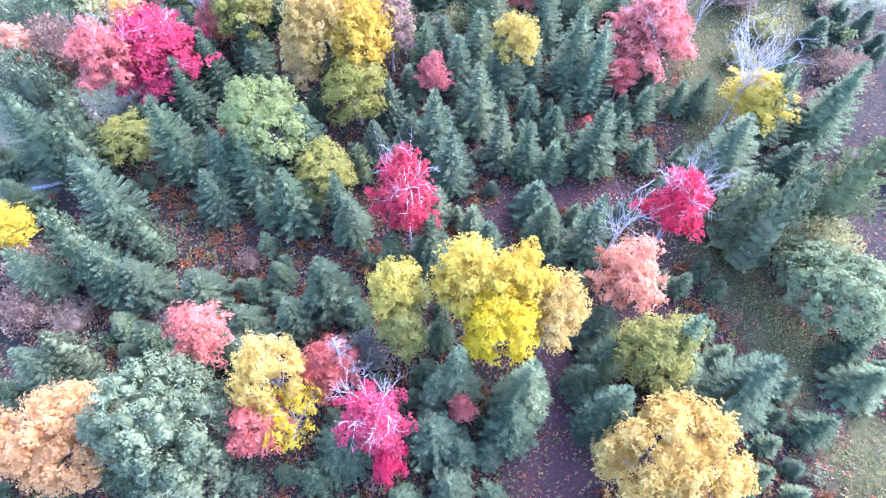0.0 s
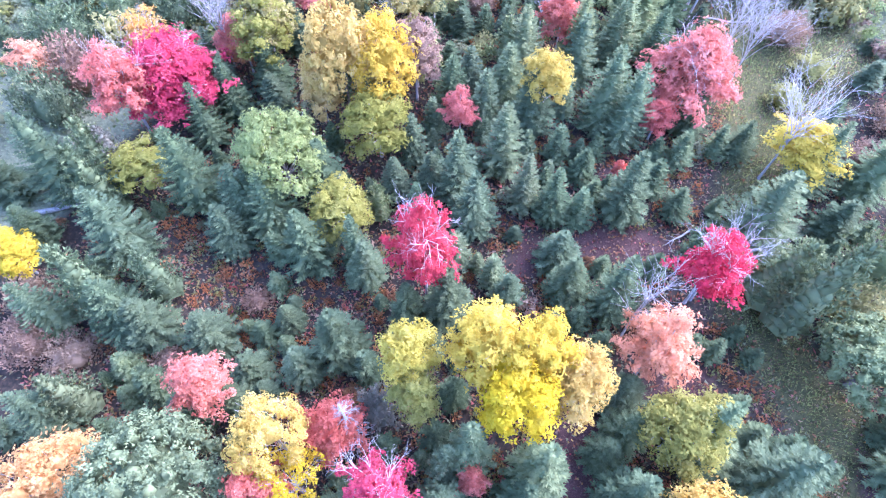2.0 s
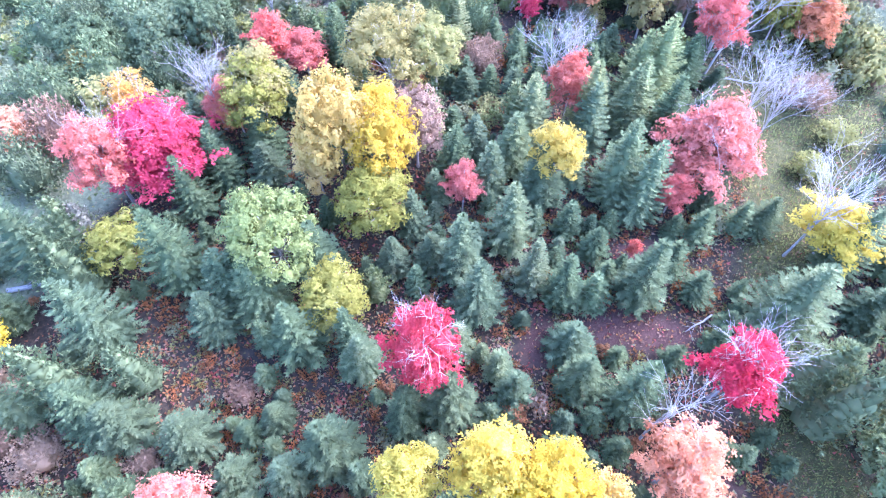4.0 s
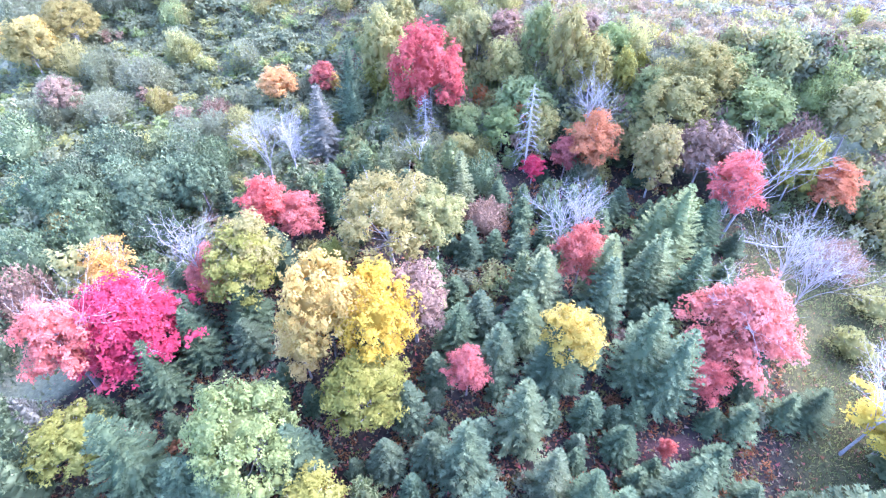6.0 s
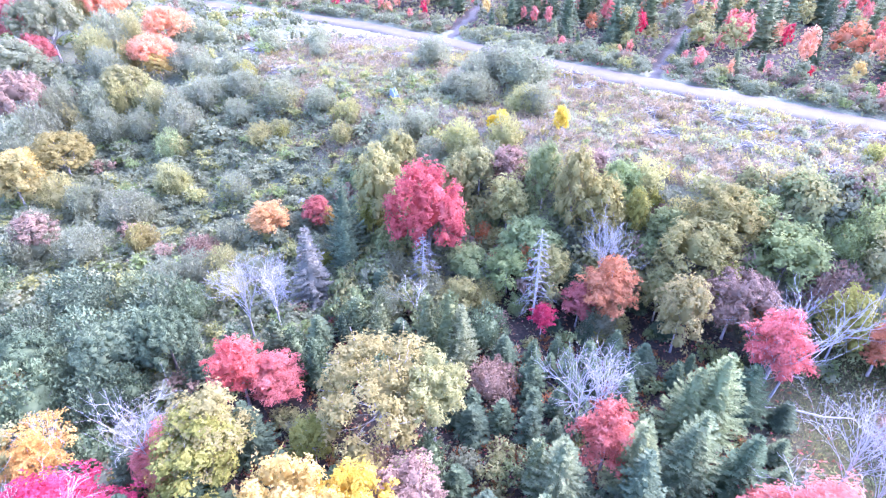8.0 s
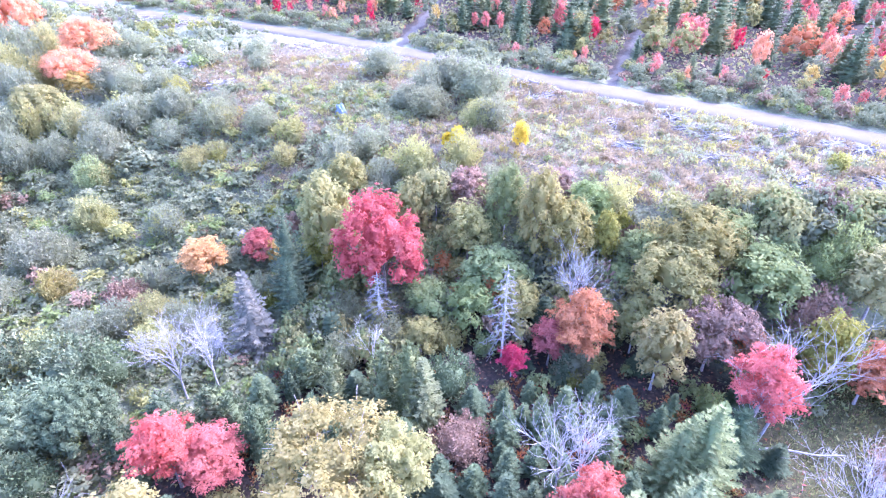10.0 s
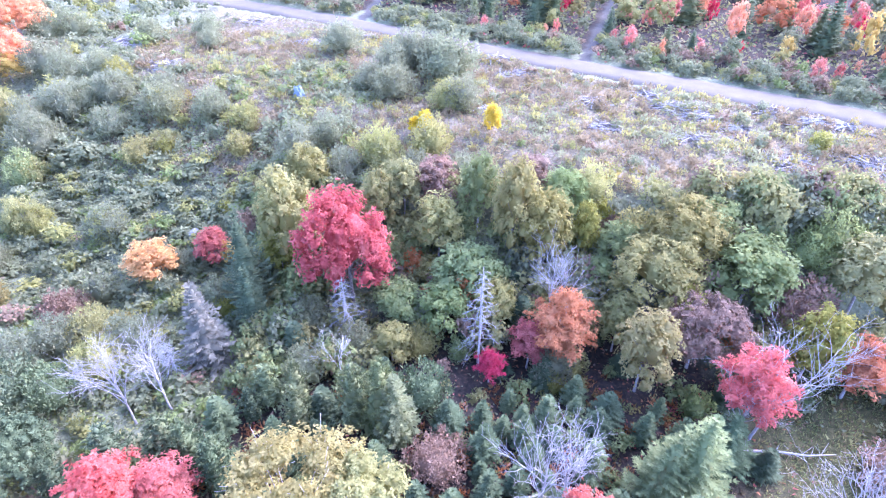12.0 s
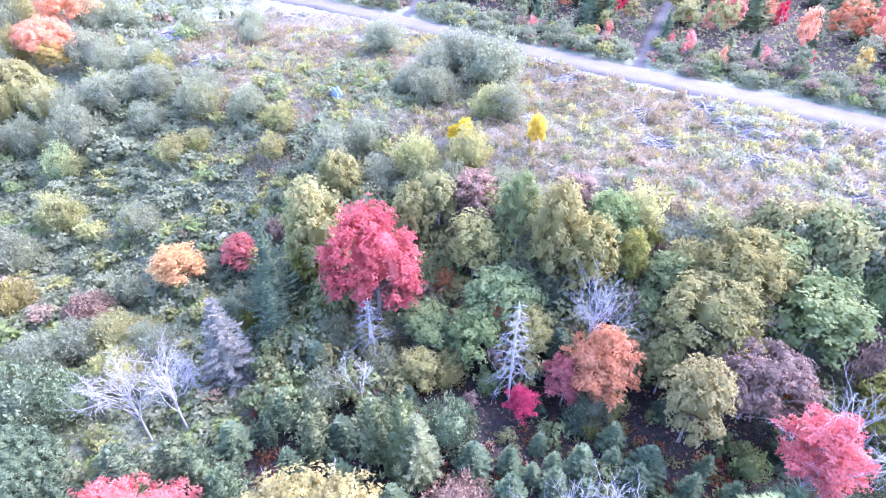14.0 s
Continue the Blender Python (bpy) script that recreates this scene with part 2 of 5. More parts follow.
def spruce_crown(r, height=7.0, width=3.2, droop=0.25, ragged=0.25, fine=1.0, spray=1.0):
    """Whorls of boughs round a dark inside, each bough a flat fishbone of needle sprays."""
    C, D, S, L, W = [], [], [], [], []
    whorls = int(23 * fine)
    for k in range(whorls):
        t = min(max((k + r.uniform(-0.3, 0.3)) / whorls, 0), 0.985)
        z = height * (0.06 + 0.93 * t)
        reach = width / 2 * (1 - t) ** 0.8 * (1.0 if t > 0.08 else 0.85)
        count = int(6 + 6 * (1 - t))
        turn0 = r.uniform(0, 6.28)
        for j in range(count):
            a = turn0 + 6.283 * j / count + r.uniform(-0.25, 0.25)
            rr = max(reach * (1 + r.uniform(-ragged, ragged * 0.8)), 0.14)
            out = np.array([math.cos(a), math.sin(a), 0])
            side = np.array([-math.sin(a), math.cos(a), 0])
            rise = 0.3 * t + r.uniform(-0.1, 0.1) - droop * (1 - t)
            steps = max(2, int(rr * 0.8 / (0.19 * spray)))
            for i in range(steps):
                q = 0.25 + 0.75 * (i + 0.6) / steps
                base = out * rr * q + np.array([0, 0, z + rr * (rise * q + 0.26 * q * q)])
                ahead = unit(out + np.array([0, 0, rise + 0.45 * q]))
                for sg in ((-1, 1) if i < steps - 1 else (-1, 0, 1)):
                    d = unit(ahead * (1 if sg == 0 else 0.8) + side * sg * (0.6 + 0.25 * r.random()) + r.normal(0, 0.1, 3))
                    C.append(base), D.append(d)
                    S.append(unit(np.cross(d, np.array([0, 0, 1.0]) + r.normal(0, 0.22, 3))))
                    L.append((0.2 + 0.12 * (1 - t)) * spray * r.uniform(0.75, 1.2))
                    W.append((0.13 + 0.07 * r.random()) * spray)
    for i in range(8):
        C.append(np.array([0, 0, height * (0.955 + 0.003 * i)])), D.append(unit(np.array([r.normal(0, 0.25), r.normal(0, 0.25), 1])))
        S.append(unit(np.cross(D[-1], r.normal(size=3)))), L.append(0.3), W.append(0.09)
    # the inside: overlapping skirts with notched hems
    V, F = [], []
    tiers = max(4, int(8 * fine))
    for k in range(tiers):
        t0, t1 = k / tiers, min((k + 1.7) / tiers, 1)
        hem, n = 0.74 * width / 2 * (1 - t0) ** 0.8, 12
        first = len(V)
        for j in range(n):
            a = 6.283 * (j + 0.5 * (k % 2)) / n
            q = hem * (1.0 if j % 2 else 0.7) * r.uniform(0.88, 1.1)
            V.append((math.cos(a) * q, math.sin(a) * q, height * (0.05 + 0.9 * t0) - 0.1 * hem * (j % 2)))
        V.append((0, 0, height * (0.06 + 0.9 * t1)))
        F += [(first + j, first + (j + 1) % n, first + n) for j in range(n)]
    return joined([leaves(C, D, S, L, W), (np.array(V), np.array(F))])


def dome_lobes(r, height, width, low, count, size=0.22, flat=0.85, ragged=0.2, deep=1.45, drop=0.0):
    """Centres and sizes of the clumps of a crown, spread over an uneven dome or oval."""
    out = []
    p1, p2 = r.uniform(0, 6.28, 2)
    half = height * (1 - low) / 2
    for k in range(count):
        if r.random() < drop and k > 2:
            continue
        u = 1 - deep * (k + 0.5) / count
        a = 2.4 * k + r.uniform(-0.35, 0.35)
        s = width * size * r.uniform(0.75, 1.2)
        ring = max(1 - u * u, 0.0) ** 0.42
        q = (1 + ragged * (0.6 * math.sin(2 * a + p1) + 0.5 * math.sin(3 * a + p2)) + r.uniform(-ragged, ragged) * 0.5)
        x = (width / 2 - 0.75 * s) * ring * q
        z = height * low + half + u * (half - 0.7 * s * flat) * (1 + 0.12 * math.sin(a + p2))
        out.append((np.array([math.cos(a) * x, math.sin(a) * x, z]), s, s * flat))
    return out


def lobe_crown(r, lobes, leaf, cover=0.6, full=0.62, lift=0.45, spread=1.25, ball=SMALL_BALL, heart=0.0):
    """Leaves in sprays over the clumps of a crown, with the shaded inside of each clump and of the whole."""
    pieces = []
    if heart:
        at = np.array([c for c, _, _ in lobes])
        middle, half = (at.max(0) + at.min(0)) / 2, (at.max(0) - at.min(0)) / 2
        pieces.append(inner_mass(r, middle, heart * (half[0] + half[1]) / 2, heart * half[2], 1.0, BALL))
    for c, sx, sz in lobes:
        sprays = max(4, int(cover * 9.5 * sx * (0.4 * sx + 0.6 * sz) / (0.52 * leaf * leaf) / 6))
        v = random_dirs(sprays, r)
        v[:, 2] = np.where(v[:, 2] < -0.3, -v[:, 2], v[:, 2])
        p1 = 9 * r.random()
        rad = (0.6 + (spread - 0.6) * r.random(sprays) ** 0.75) * (1 + 0.25 * np.sin(3 * v[:, 0] + 5 * v[:, 1] + 4 * v[:, 2] + p1))
        hub = c + v * rad[:, None] * np.array([sx, sx, sz])
        tilt = unit(v + r.normal(0, 0.25, (sprays, 3)) + np.array([0, 0, lift]))
        v, hub, tilt = np.repeat(v, 6, 0), np.repeat(hub, 6, 0), np.repeat(tilt, 6, 0)
        n = len(v)
        nrm = unit(tilt + r.normal(0, 0.2, (n, 3)))
        d = unit(np.cross(nrm, random_dirs(n, r)))
        p = hub + d * (leaf * r.uniform(0.1, 1.3, n))[:, None]
        pieces.append(leaves(p, d, unit(np.cross(nrm, d)), leaf * r.uniform(0.7, 1.35, n), leaf * r.uniform(0.75, 1.2, n)))
        if full:
            pieces.append(inner_mass(r, c, sx, sz, full, ball))
    return joined(pieces)


def limb_mesh(name, r, lobes, fork, radius, mat, over=1.0, twigs=3):
    """One mesh of the limbs that carry the clumps of a crown."""
    v, f = [], []
    for c, sx, sz in lobes:
        start = np.array([0, 0, fork * r.uniform(0.75, 1.25)])
        end = c + np.array([0, 0, sz * 0.55 * over])
        mid = start * 0.5 + end * 0.5 + np.array([r.normal(0, 0.18), r.normal(0, 0.18), -0.06 * np.linalg.norm(end - start)])
        tube(v, f, [start, mid, end], [radius, radius * 0.65, radius * 0.25], 4)
        for k in range(twigs):
            q = r.uniform(0.3, 0.8)
            way = random_dirs(1, r)[0] * np.array([1, 1, 0.6]) + np.array([0, 0, 0.3])
            tip = end + way * np.array([sx, sx, sz]) * r.uniform(0.7, 1.2) * over
            tube(v, f, [mid * (1 - q) + end * q, (mid * 0.2 + end * 0.8 + tip) / 2 + r.normal(0, 0.06, 3), tip], [radius * 0.34, radius * 0.22, 0.009], 3)
    return mesh_of(name, v, f, [mat], smooth_faces=True)


def maple_lobes(r, height, width, low, arms, flat=0.42):
    """Spreading boughs in tiers: sprays that reach out to a ragged star with gaps."""
    out = []
    for tier in range(4):
        t = tier / 3
        z = height * (low + (0.92 - low) * t)
        reach = width / 2 * (0.95, 1.02, 0.74, 0.3)[tier]
        n = max(2, int(arms * (0.8, 1, 0.8, 0.4)[tier]))
        a0 = r.uniform(0, 6.28)
        for j in range(n):
            a = a0 + 6.283 * j / n + r.uniform(-0.4, 0.4)
            far = reach * (r.uniform(0.55, 0.8) if r.random() < 0.4 else r.uniform(0.85, 1.15))
            for q, s in ((0.45, 0.14), (0.72, 0.115), (0.96, 0.075)) if tier < 3 else ((0.6, 0.14),):
                s = s * width * r.uniform(0.8, 1.2)
                bend = a + r.uniform(-0.18, 0.18)
                out.append((np.array([math.cos(bend) * far * q, math.sin(bend) * far * q, z + r.uniform(-0.04, 0.04) * height - 0.16 * far * (q - 0.5)]), s, s * flat * r.uniform(0.8, 1.5)))
    return out


def bare_limbs(name, r, height, width, fork, count, radius, mat):
    """Whitened limbs that fork and curve out through the top of a thinning crown."""
    v, f = [], []
    for k in range(count):
        a = 2.4 * k + r.uniform(-0.4, 0.4)
        way = np.array([math.cos(a), math.sin(a), 0]) * width * r.uniform(0.22, 0.36) + np.array([0, 0, (height - fork) * r.uniform(0.7, 0.95)])
        twig_spray(r, v, f, np.array([0, 0, fork * r.uniform(0.9, 1.1)]), way, float(np.linalg.norm(way)) * 0.95, radius, 2, -0.03)
    return mesh_of(name, v, f, [mat], smooth_faces=True)


def pine_crown(r, height, width, whorls, arms, tufts):
    """Upswept boughs that end in tufts of needles round a shaded inside."""
    C, D, S, L, W = [], [], [], [], []
    masses = []
    for k in range(whorls):
        t = max((k + r.uniform(-0.25, 0.25)) / whorls, 0)
        z = height * (0.1 + 0.84 * t)
        a0 = r.uniform(0, 6.28)
        n = max(3, int(arms * (1 - 0.5 * t)))
        masses.append(inner_mass(r, np.array([0, 0, z]), max(0.3 * width * (1 - t) ** 0.85, 0.1), height / whorls * 0.9, 1.0, SMALL_BALL))
        for j in range(n):
            a = a0 + 6.283 * j / n + r.uniform(-0.3, 0.3)
            reach = max(width / 2 * (1 - t) ** 0.8 * r.uniform(0.7, 1.1), 0.15)
            out = np.array([math.cos(a), math.sin(a), 0])
            for q in np.linspace(0.45, 1, tufts):
                hub = out * reach * q + np.array([0, 0, z + reach * (0.1 * q + 0.35 * q * q)]) + r.normal(0, 0.07, 3)
                for m in range(8):
                    d = unit(out * 0.55 + np.array([0, 0, 0.6]) + r.normal(0, 0.55, 3))
                    C.append(hub), D.append(d), S.append(unit(np.cross(d, unit(out + r.normal(0, 0.5, 3)))))
                    L.append(r.uniform(0.2, 0.34)), W.append(r.uniform(0.09, 0.15))
    for m in range(14):
        d = unit(np.array([0, 0, 1.0]) + r.normal(0, 0.4, 3))
        C.append(np.array([0, 0, height * 0.95])), D.append(d), S.append(unit(np.cross(d, r.normal(size=3)))), L.append(0.36), W.append(0.1)
    return joined([leaves(C, D, S, L, W)] + masses)


def plume_crown(r, height, width, stems, per, leaf, solid=True):
    """Many upright stems that spread from the ground, each a feathery plume of leaves."""
    pieces = [inner_mass(r, np.array([0, 0, height * 0.34]), width * 0.26, height * 0.3, 1.0, BALL)] if solid else []
    for k in range(stems):
        a, q = 2.4 * k + r.uniform(-0.4, 0.4), math.sqrt((k + 0.5) / stems)
        out = np.array([math.cos(a), math.sin(a), 0])
        top = height * (1 - 0.5 * q * q) * r.uniform(0.78, 1.06)
        foot, spread = out * q * width * 0.24, out * q * width * 0.2
        n = int(per * r.uniform(0.8, 1.2) * (0.5 + 0.5 * top / height))
        t = r.uniform(0.08, 1, n) ** 0.7
        fat = width * 0.14 * r.uniform(0.8, 1.2)
        girth = fat * (1.15 - 0.85 * t ** 2)
        off = random_dirs(n, r) * (girth * r.uniform(0.55, 1.15, n))[:, None]
        p = foot + spread * t[:, None] + off * np.array([1, 1, 1.2]) + np.array([0, 0, 1.0]) * (top * t)[:, None]
        p[:, 2] = np.maximum(p[:, 2], 0.06)
        way = off / (girth[:, None] + 1e-6)
        d = unit(way * 0.7 + np.array([0, 0, 0.7]) + r.normal(0, 0.3, (n, 3)))
        face = unit(way + np.array([0, 0, 0.55]) + r.normal(0, 0.14, (n, 3)))
        pieces.append(leaves(p, d, unit(np.cross(face, d)), leaf * r.uniform(0.7, 1.35, n), leaf * r.uniform(0.55, 0.9, n)))
    return joined(pieces)


def stem_mesh(name, r, height, width, count, mat):
    v, f = [], []
    for k in range(count):
        a, q = 2.4 * k, math.sqrt((k + 0.5) / count)
        out = np.array([math.cos(a), math.sin(a), 0])
        tube(v, f, [out * q * width * 0.08 + np.array([0, 0, -0.1]), out * q * width * 0.24 + np.array([0, 0, height * 0.4]), out * q * width * 0.38 + np.array([0, 0, height * (0.85 - 0.4 * q * q)])], [0.03, 0.022, 0.008], 4)
    return mesh_of(name, v, f, [mat], smooth_faces=True)


KINDS = {}


def crown_kind(key, height, width, trunk, crown, limbs=None):
    KINDS.setdefault(key, []).append((height, width, trunk, crown, limbs))


for i in range(5):
    r = np.random.default_rng(100 + i)
    crown_kind("spruce", 7.0, 3.2, trunk_mesh("spruce_trunk", 6.6, 0.13, BARK["brown"], r), spruce_crown(r, droop=0.12 + 0.06 * i, ragged=0.16 + 0.05 * i, spray=1.05))
for i in range(4):
    r = np.random.default_rng(110 + i)
    crown_kind("young_spruce", 4.0, 2.4, trunk_mesh("young_spruce_trunk", 3.7, 0.07, BARK["brown"], r), spruce_crown(r, 4.0, 2.4, 0.1 + 0.06 * i, 0.2 + 0.05 * i, 0.6, 1.1))
for i in range(3):
    r = np.random.default_rng(120 + i)
    crown_kind("big_spruce", 7.6, 5.2, trunk_mesh("big_spruce_trunk", 7.1, 0.17, BARK["brown"], r), spruce_crown(r, 7.6, 5.2, 0.15 + 0.06 * i, 0.22, 1.1, 1.1))
for i in range(4):
    r = np.random.default_rng(140 + i)
    crown_kind("pine", 7.0, 3.6, trunk_mesh("pine_trunk", 6.5, 0.14, BARK["grey"], r), pine_crown(r, 7.0, 3.6, 12, 8, 4))
    crown_kind("wide_pine", 7.6, 5.4, trunk_mesh("wide_pine_trunk", 7.0, 0.17, BARK["grey"], r), pine_crown(r, 7.6, 5.4, 13, 10, 5))
for i in range(4):
    r = np.random.default_rng(170 + i)
    lob = dome_lobes(r, 7.0, 4.0, 0.12, 26, 0.155, 0.95)
    crown_kind("broadleaf", 7.0, 4.0, trunk_mesh("leaf_tree_trunk", 5.2, 0.11, BARK["pale"], r, 0.05), lobe_crown(r, lob, 0.13, heart=0.62), limb_mesh("leaf_tree_branches", r, lob[::2], 2.6, 0.045, BARK["pale"], 0.9, 2))
for i in range(5):
    r = np.random.default_rng(185 + i)
    lob = dome_lobes(r, 7.0, 4.2, 0.08, 26, 0.15, 1.3, 0.16, 1.5)
    crown_kind("mid_broadleaf", 7.0, 4.2, trunk_mesh("slope_tree_trunk", 5.2, 0.11, BARK["pale"], r, 0.05), lobe_crown(r, lob, 0.175, 0.58, heart=0.62), limb_mesh("slope_tree_branches", r, lob[::3], 2.6, 0.035, BARK["grey"], 0.9, 2))
for i in range(3):
    r = np.random.default_rng(175 + i)
    lob = dome_lobes(r, 8.5, 8.4, 0.16, 54, 0.105, 1.0, 0.2, 1.4)
    crown_kind("big_broadleaf", 8.5, 8.4, trunk_mesh("big_tree_trunk", 6.4, 0.17, BARK["pale"], r, 0.04), lobe_crown(r, lob, 0.165, 0.55, heart=0.48), limb_mesh("big_tree_branches", r, lob[::3], 2.6, 0.06, BARK["pale"], 0.9))
for i in range(3):
    r = np.random.default_rng(196 + i)
    lob = dome_lobes(r, 8.0, 7.6, 0.2, 58, 0.09, 1.0, 0.26, 1.4, 0.05)
    crown_kind("big_thin", 8.0, 7.6, trunk_mesh("big_thin_trunk", 6.4, 0.15, BARK["pale"], r, 0.05), lobe_crown(r, lob, 0.145, 0.6, 0.55, 0.45, 1.4, heart=0.36), limb_mesh("big_thin_branches", r, lob[::3], 2.6, 0.035, BARK["white"], 1.5, 4))
for i in range(4):
    r = np.random.default_rng(180 + i)
    lob = dome_lobes(r, 9.5, 4.6, 0.34, 28, 0.15, 0.95, 0.24)
    crown_kind("high_broadleaf", 9.5, 4.6, trunk_mesh("high_tree_trunk", 7.4, 0.12, BARK["pale"], r, 0.04), lobe_crown(r, lob, 0.135, heart=0.62), limb_mesh("high_tree_branches", r, lob[::2], 4.4, 0.045, BARK["pale"], 0.9, 2))
for i in range(3):
    r = np.random.default_rng(190 + i)
    lob = dome_lobes(r, 7.0, 4.4, 0.3, 26, 0.11, 0.9, 0.35, 1.4, 0.2)
    crown_kind("thin_broadleaf", 7.0, 4.4, trunk_mesh("thin_tree_trunk", 5.6, 0.11, BARK["pale"], r, 0.06), lobe_crown(r, lob, 0.12, 0.55, 0, 0.45, 1.5), limb_mesh("thin_tree_branches", r, lob, 2.4, 0.035, BARK["white"], 1.5, 5))
for i in range(3):
    r = np.random.default_rng(430 + i)
    lob = dome_lobes(r, 10.0, 6.0, 0.12, 46, 0.105, 1.7, 0.22, 1.55)
    crown_kind("upright_broadleaf", 10.0, 6.0, trunk_mesh("upright_trunk", 7.5, 0.15, BARK["grey"], r, 0.04), lobe_crown(r, lob, 0.17, 0.6, 0.55, 0.3, 1.3, heart=0.62), limb_mesh("upright_branches", r, lob[::3], 3.0, 0.045, BARK["grey"], 0.9, 2))
for i in range(4):
    r = np.random.default_rng(400 + i)
    lob = maple_lobes(r, 8.0, 5.6, 0.5, 7 + i % 2)
    bits = lobe_crown(r, lob, 0.15, 0.62, 0.55, 0.8, 1.35)
    crown_kind("maple", 8.0, 5.6, trunk_mesh("maple_trunk", 7.2, 0.13, BARK["pale"], r, 0.04), bits, limb_mesh("maple_branches", r, lob[::3], 4.6, 0.035, BARK["pale"], 0.8, 2))
    crown_kind("fading_maple", 8.0, 5.6, trunk_mesh("fading_maple_trunk", 7.0, 0.12, BARK["white"], r, 0.04), bits, bare_limbs("fading_maple_branches", r, 8.1, 5.6, 4.8, 9, 0.04, BARK["white"]))
for i in range(2):
    r = np.random.default_rng(410 + i)
    lob = maple_lobes(r, 7.5, 8.6, 0.42, 10)
    bits = lobe_crown(r, lob, 0.17, 0.55, 0.55, 0.8, 1.35)
    crown_kind("wide_maple", 7.5, 8.6, trunk_mesh("wide_maple_trunk", 6.6, 0.18, BARK["pale"], r, 0.04), bits, bare_limbs("wide_maple_branches", r, 7.1, 8.6, 3.6, 9, 0.035, BARK["white"]))
for i in range(5):
    r = np.random.default_rng(210 + i)
    crown_kind("shrub", 2.8, 2.8, None, plume_crown(r, 2.8, 2.8, 16 + i, 80, 0.18), stem_mesh("shrub_stems", r, 2.8, 2.8, 9, BARK["grey"]))
for i in range(4):
    r = np.random.default_rng(220 + i)
    crown_kind("big_shrub", 4.8, 5.6, None, plume_crown(r, 4.8, 5.6, 34 + 3 * i, 92, 0.22), stem_mesh("big_shrub_stems", r, 4.8, 5.6, 14, BARK["grey"]))
for i in range(3):
    r = np.random.default_rng(260 + i)
    lob = dome_lobes(r, 8.0, 7.0, 0.06, 80, 0.085, 1.3, 0.1, 1.35)
    crown_kind("big_pine", 8.0, 7.0, trunk_mesh("big_pine_trunk", 6.6, 0.2, BARK["grey"], r), lobe_crown(r, lob, 0.13, 0.46, 0.65, 0.2, 1.4, heart=0.62))
for i in range(3):
    r = np.random.default_rng(230 + i)
    crown_kind("far_spruce", 7.0, 3.2, trunk_mesh("far_spruce_trunk", 6.6, 0.12, BARK["brown"], r), spruce_crown(r, 7.0, 3.2, 0.2, 0.3, 0.62, 2.2))
    lob = dome_lobes(r, 7.0, 4.4, 0.05, 11, 0.22, 1.15)
    crown_kind("far_broadleaf", 7.0, 4.4, trunk_mesh("far_tree_trunk", 5.4, 0.1, BARK["grey"], r), lobe_crown(r, lob, 0.3, 0.32, 0.55), None)
    lob = dome_lobes(r, 2.4, 2.4, 0.02, 6, 0.21, 1.3)
    crown_kind("far_shrub", 2.4, 2.4, None, lobe_crown(r, lob, 0.29, 0.4, 0.5), None)
    lob = dome_lobes(r, 0.95, 1.6, 0.0, 3, 0.3, 0.8)
    crown_kind("mound", 0.95, 1.6, None, lobe_crown(r, lob, 0.22, 0.34, 0.5), None)
    crown_kind("herb", 0.7, 1.2, None, plume_crown(r, 0.7, 1.2, 6, 9, 0.2, False), None)
    lob = dome_lobes(r, 2.4, 3.0, 0.05, 8, 0.21, 1.0)
    crown_kind("brush", 2.4, 3.0, None, lobe_crown(r, lob, 0.23, 0.36, 0.5), None)

BUILT, COUNT, PLACED = {}, {}, []
WORD = {"spruce": "dark blue-green", "pale_spruce": "pale grey-green", "pine": "soft green", "grey_spruce": "fading grey", "crimson": "crimson", "rose": "rose-red", "coral": "coral-red", "wheat": "pale wheat-coloured", "amber": "amber-yellow", "chartreuse": "greenish yellow", "pink": "salmon-pink",
        "salmon": "salmon-orange", "orange": "orange", "peach": "peach and gold", "yellow": "bright yellow", "gold": "pale gold", "lime": "yellow-green", "straw": "olive-yellow",
        "dry": "bleached", "light_green": "light green", "green": "green", "olive": "olive green", "grey_green": "grey-green", "brown": "mauve-brown", "sage": "pale sage-green", "rust": "rust-brown"}
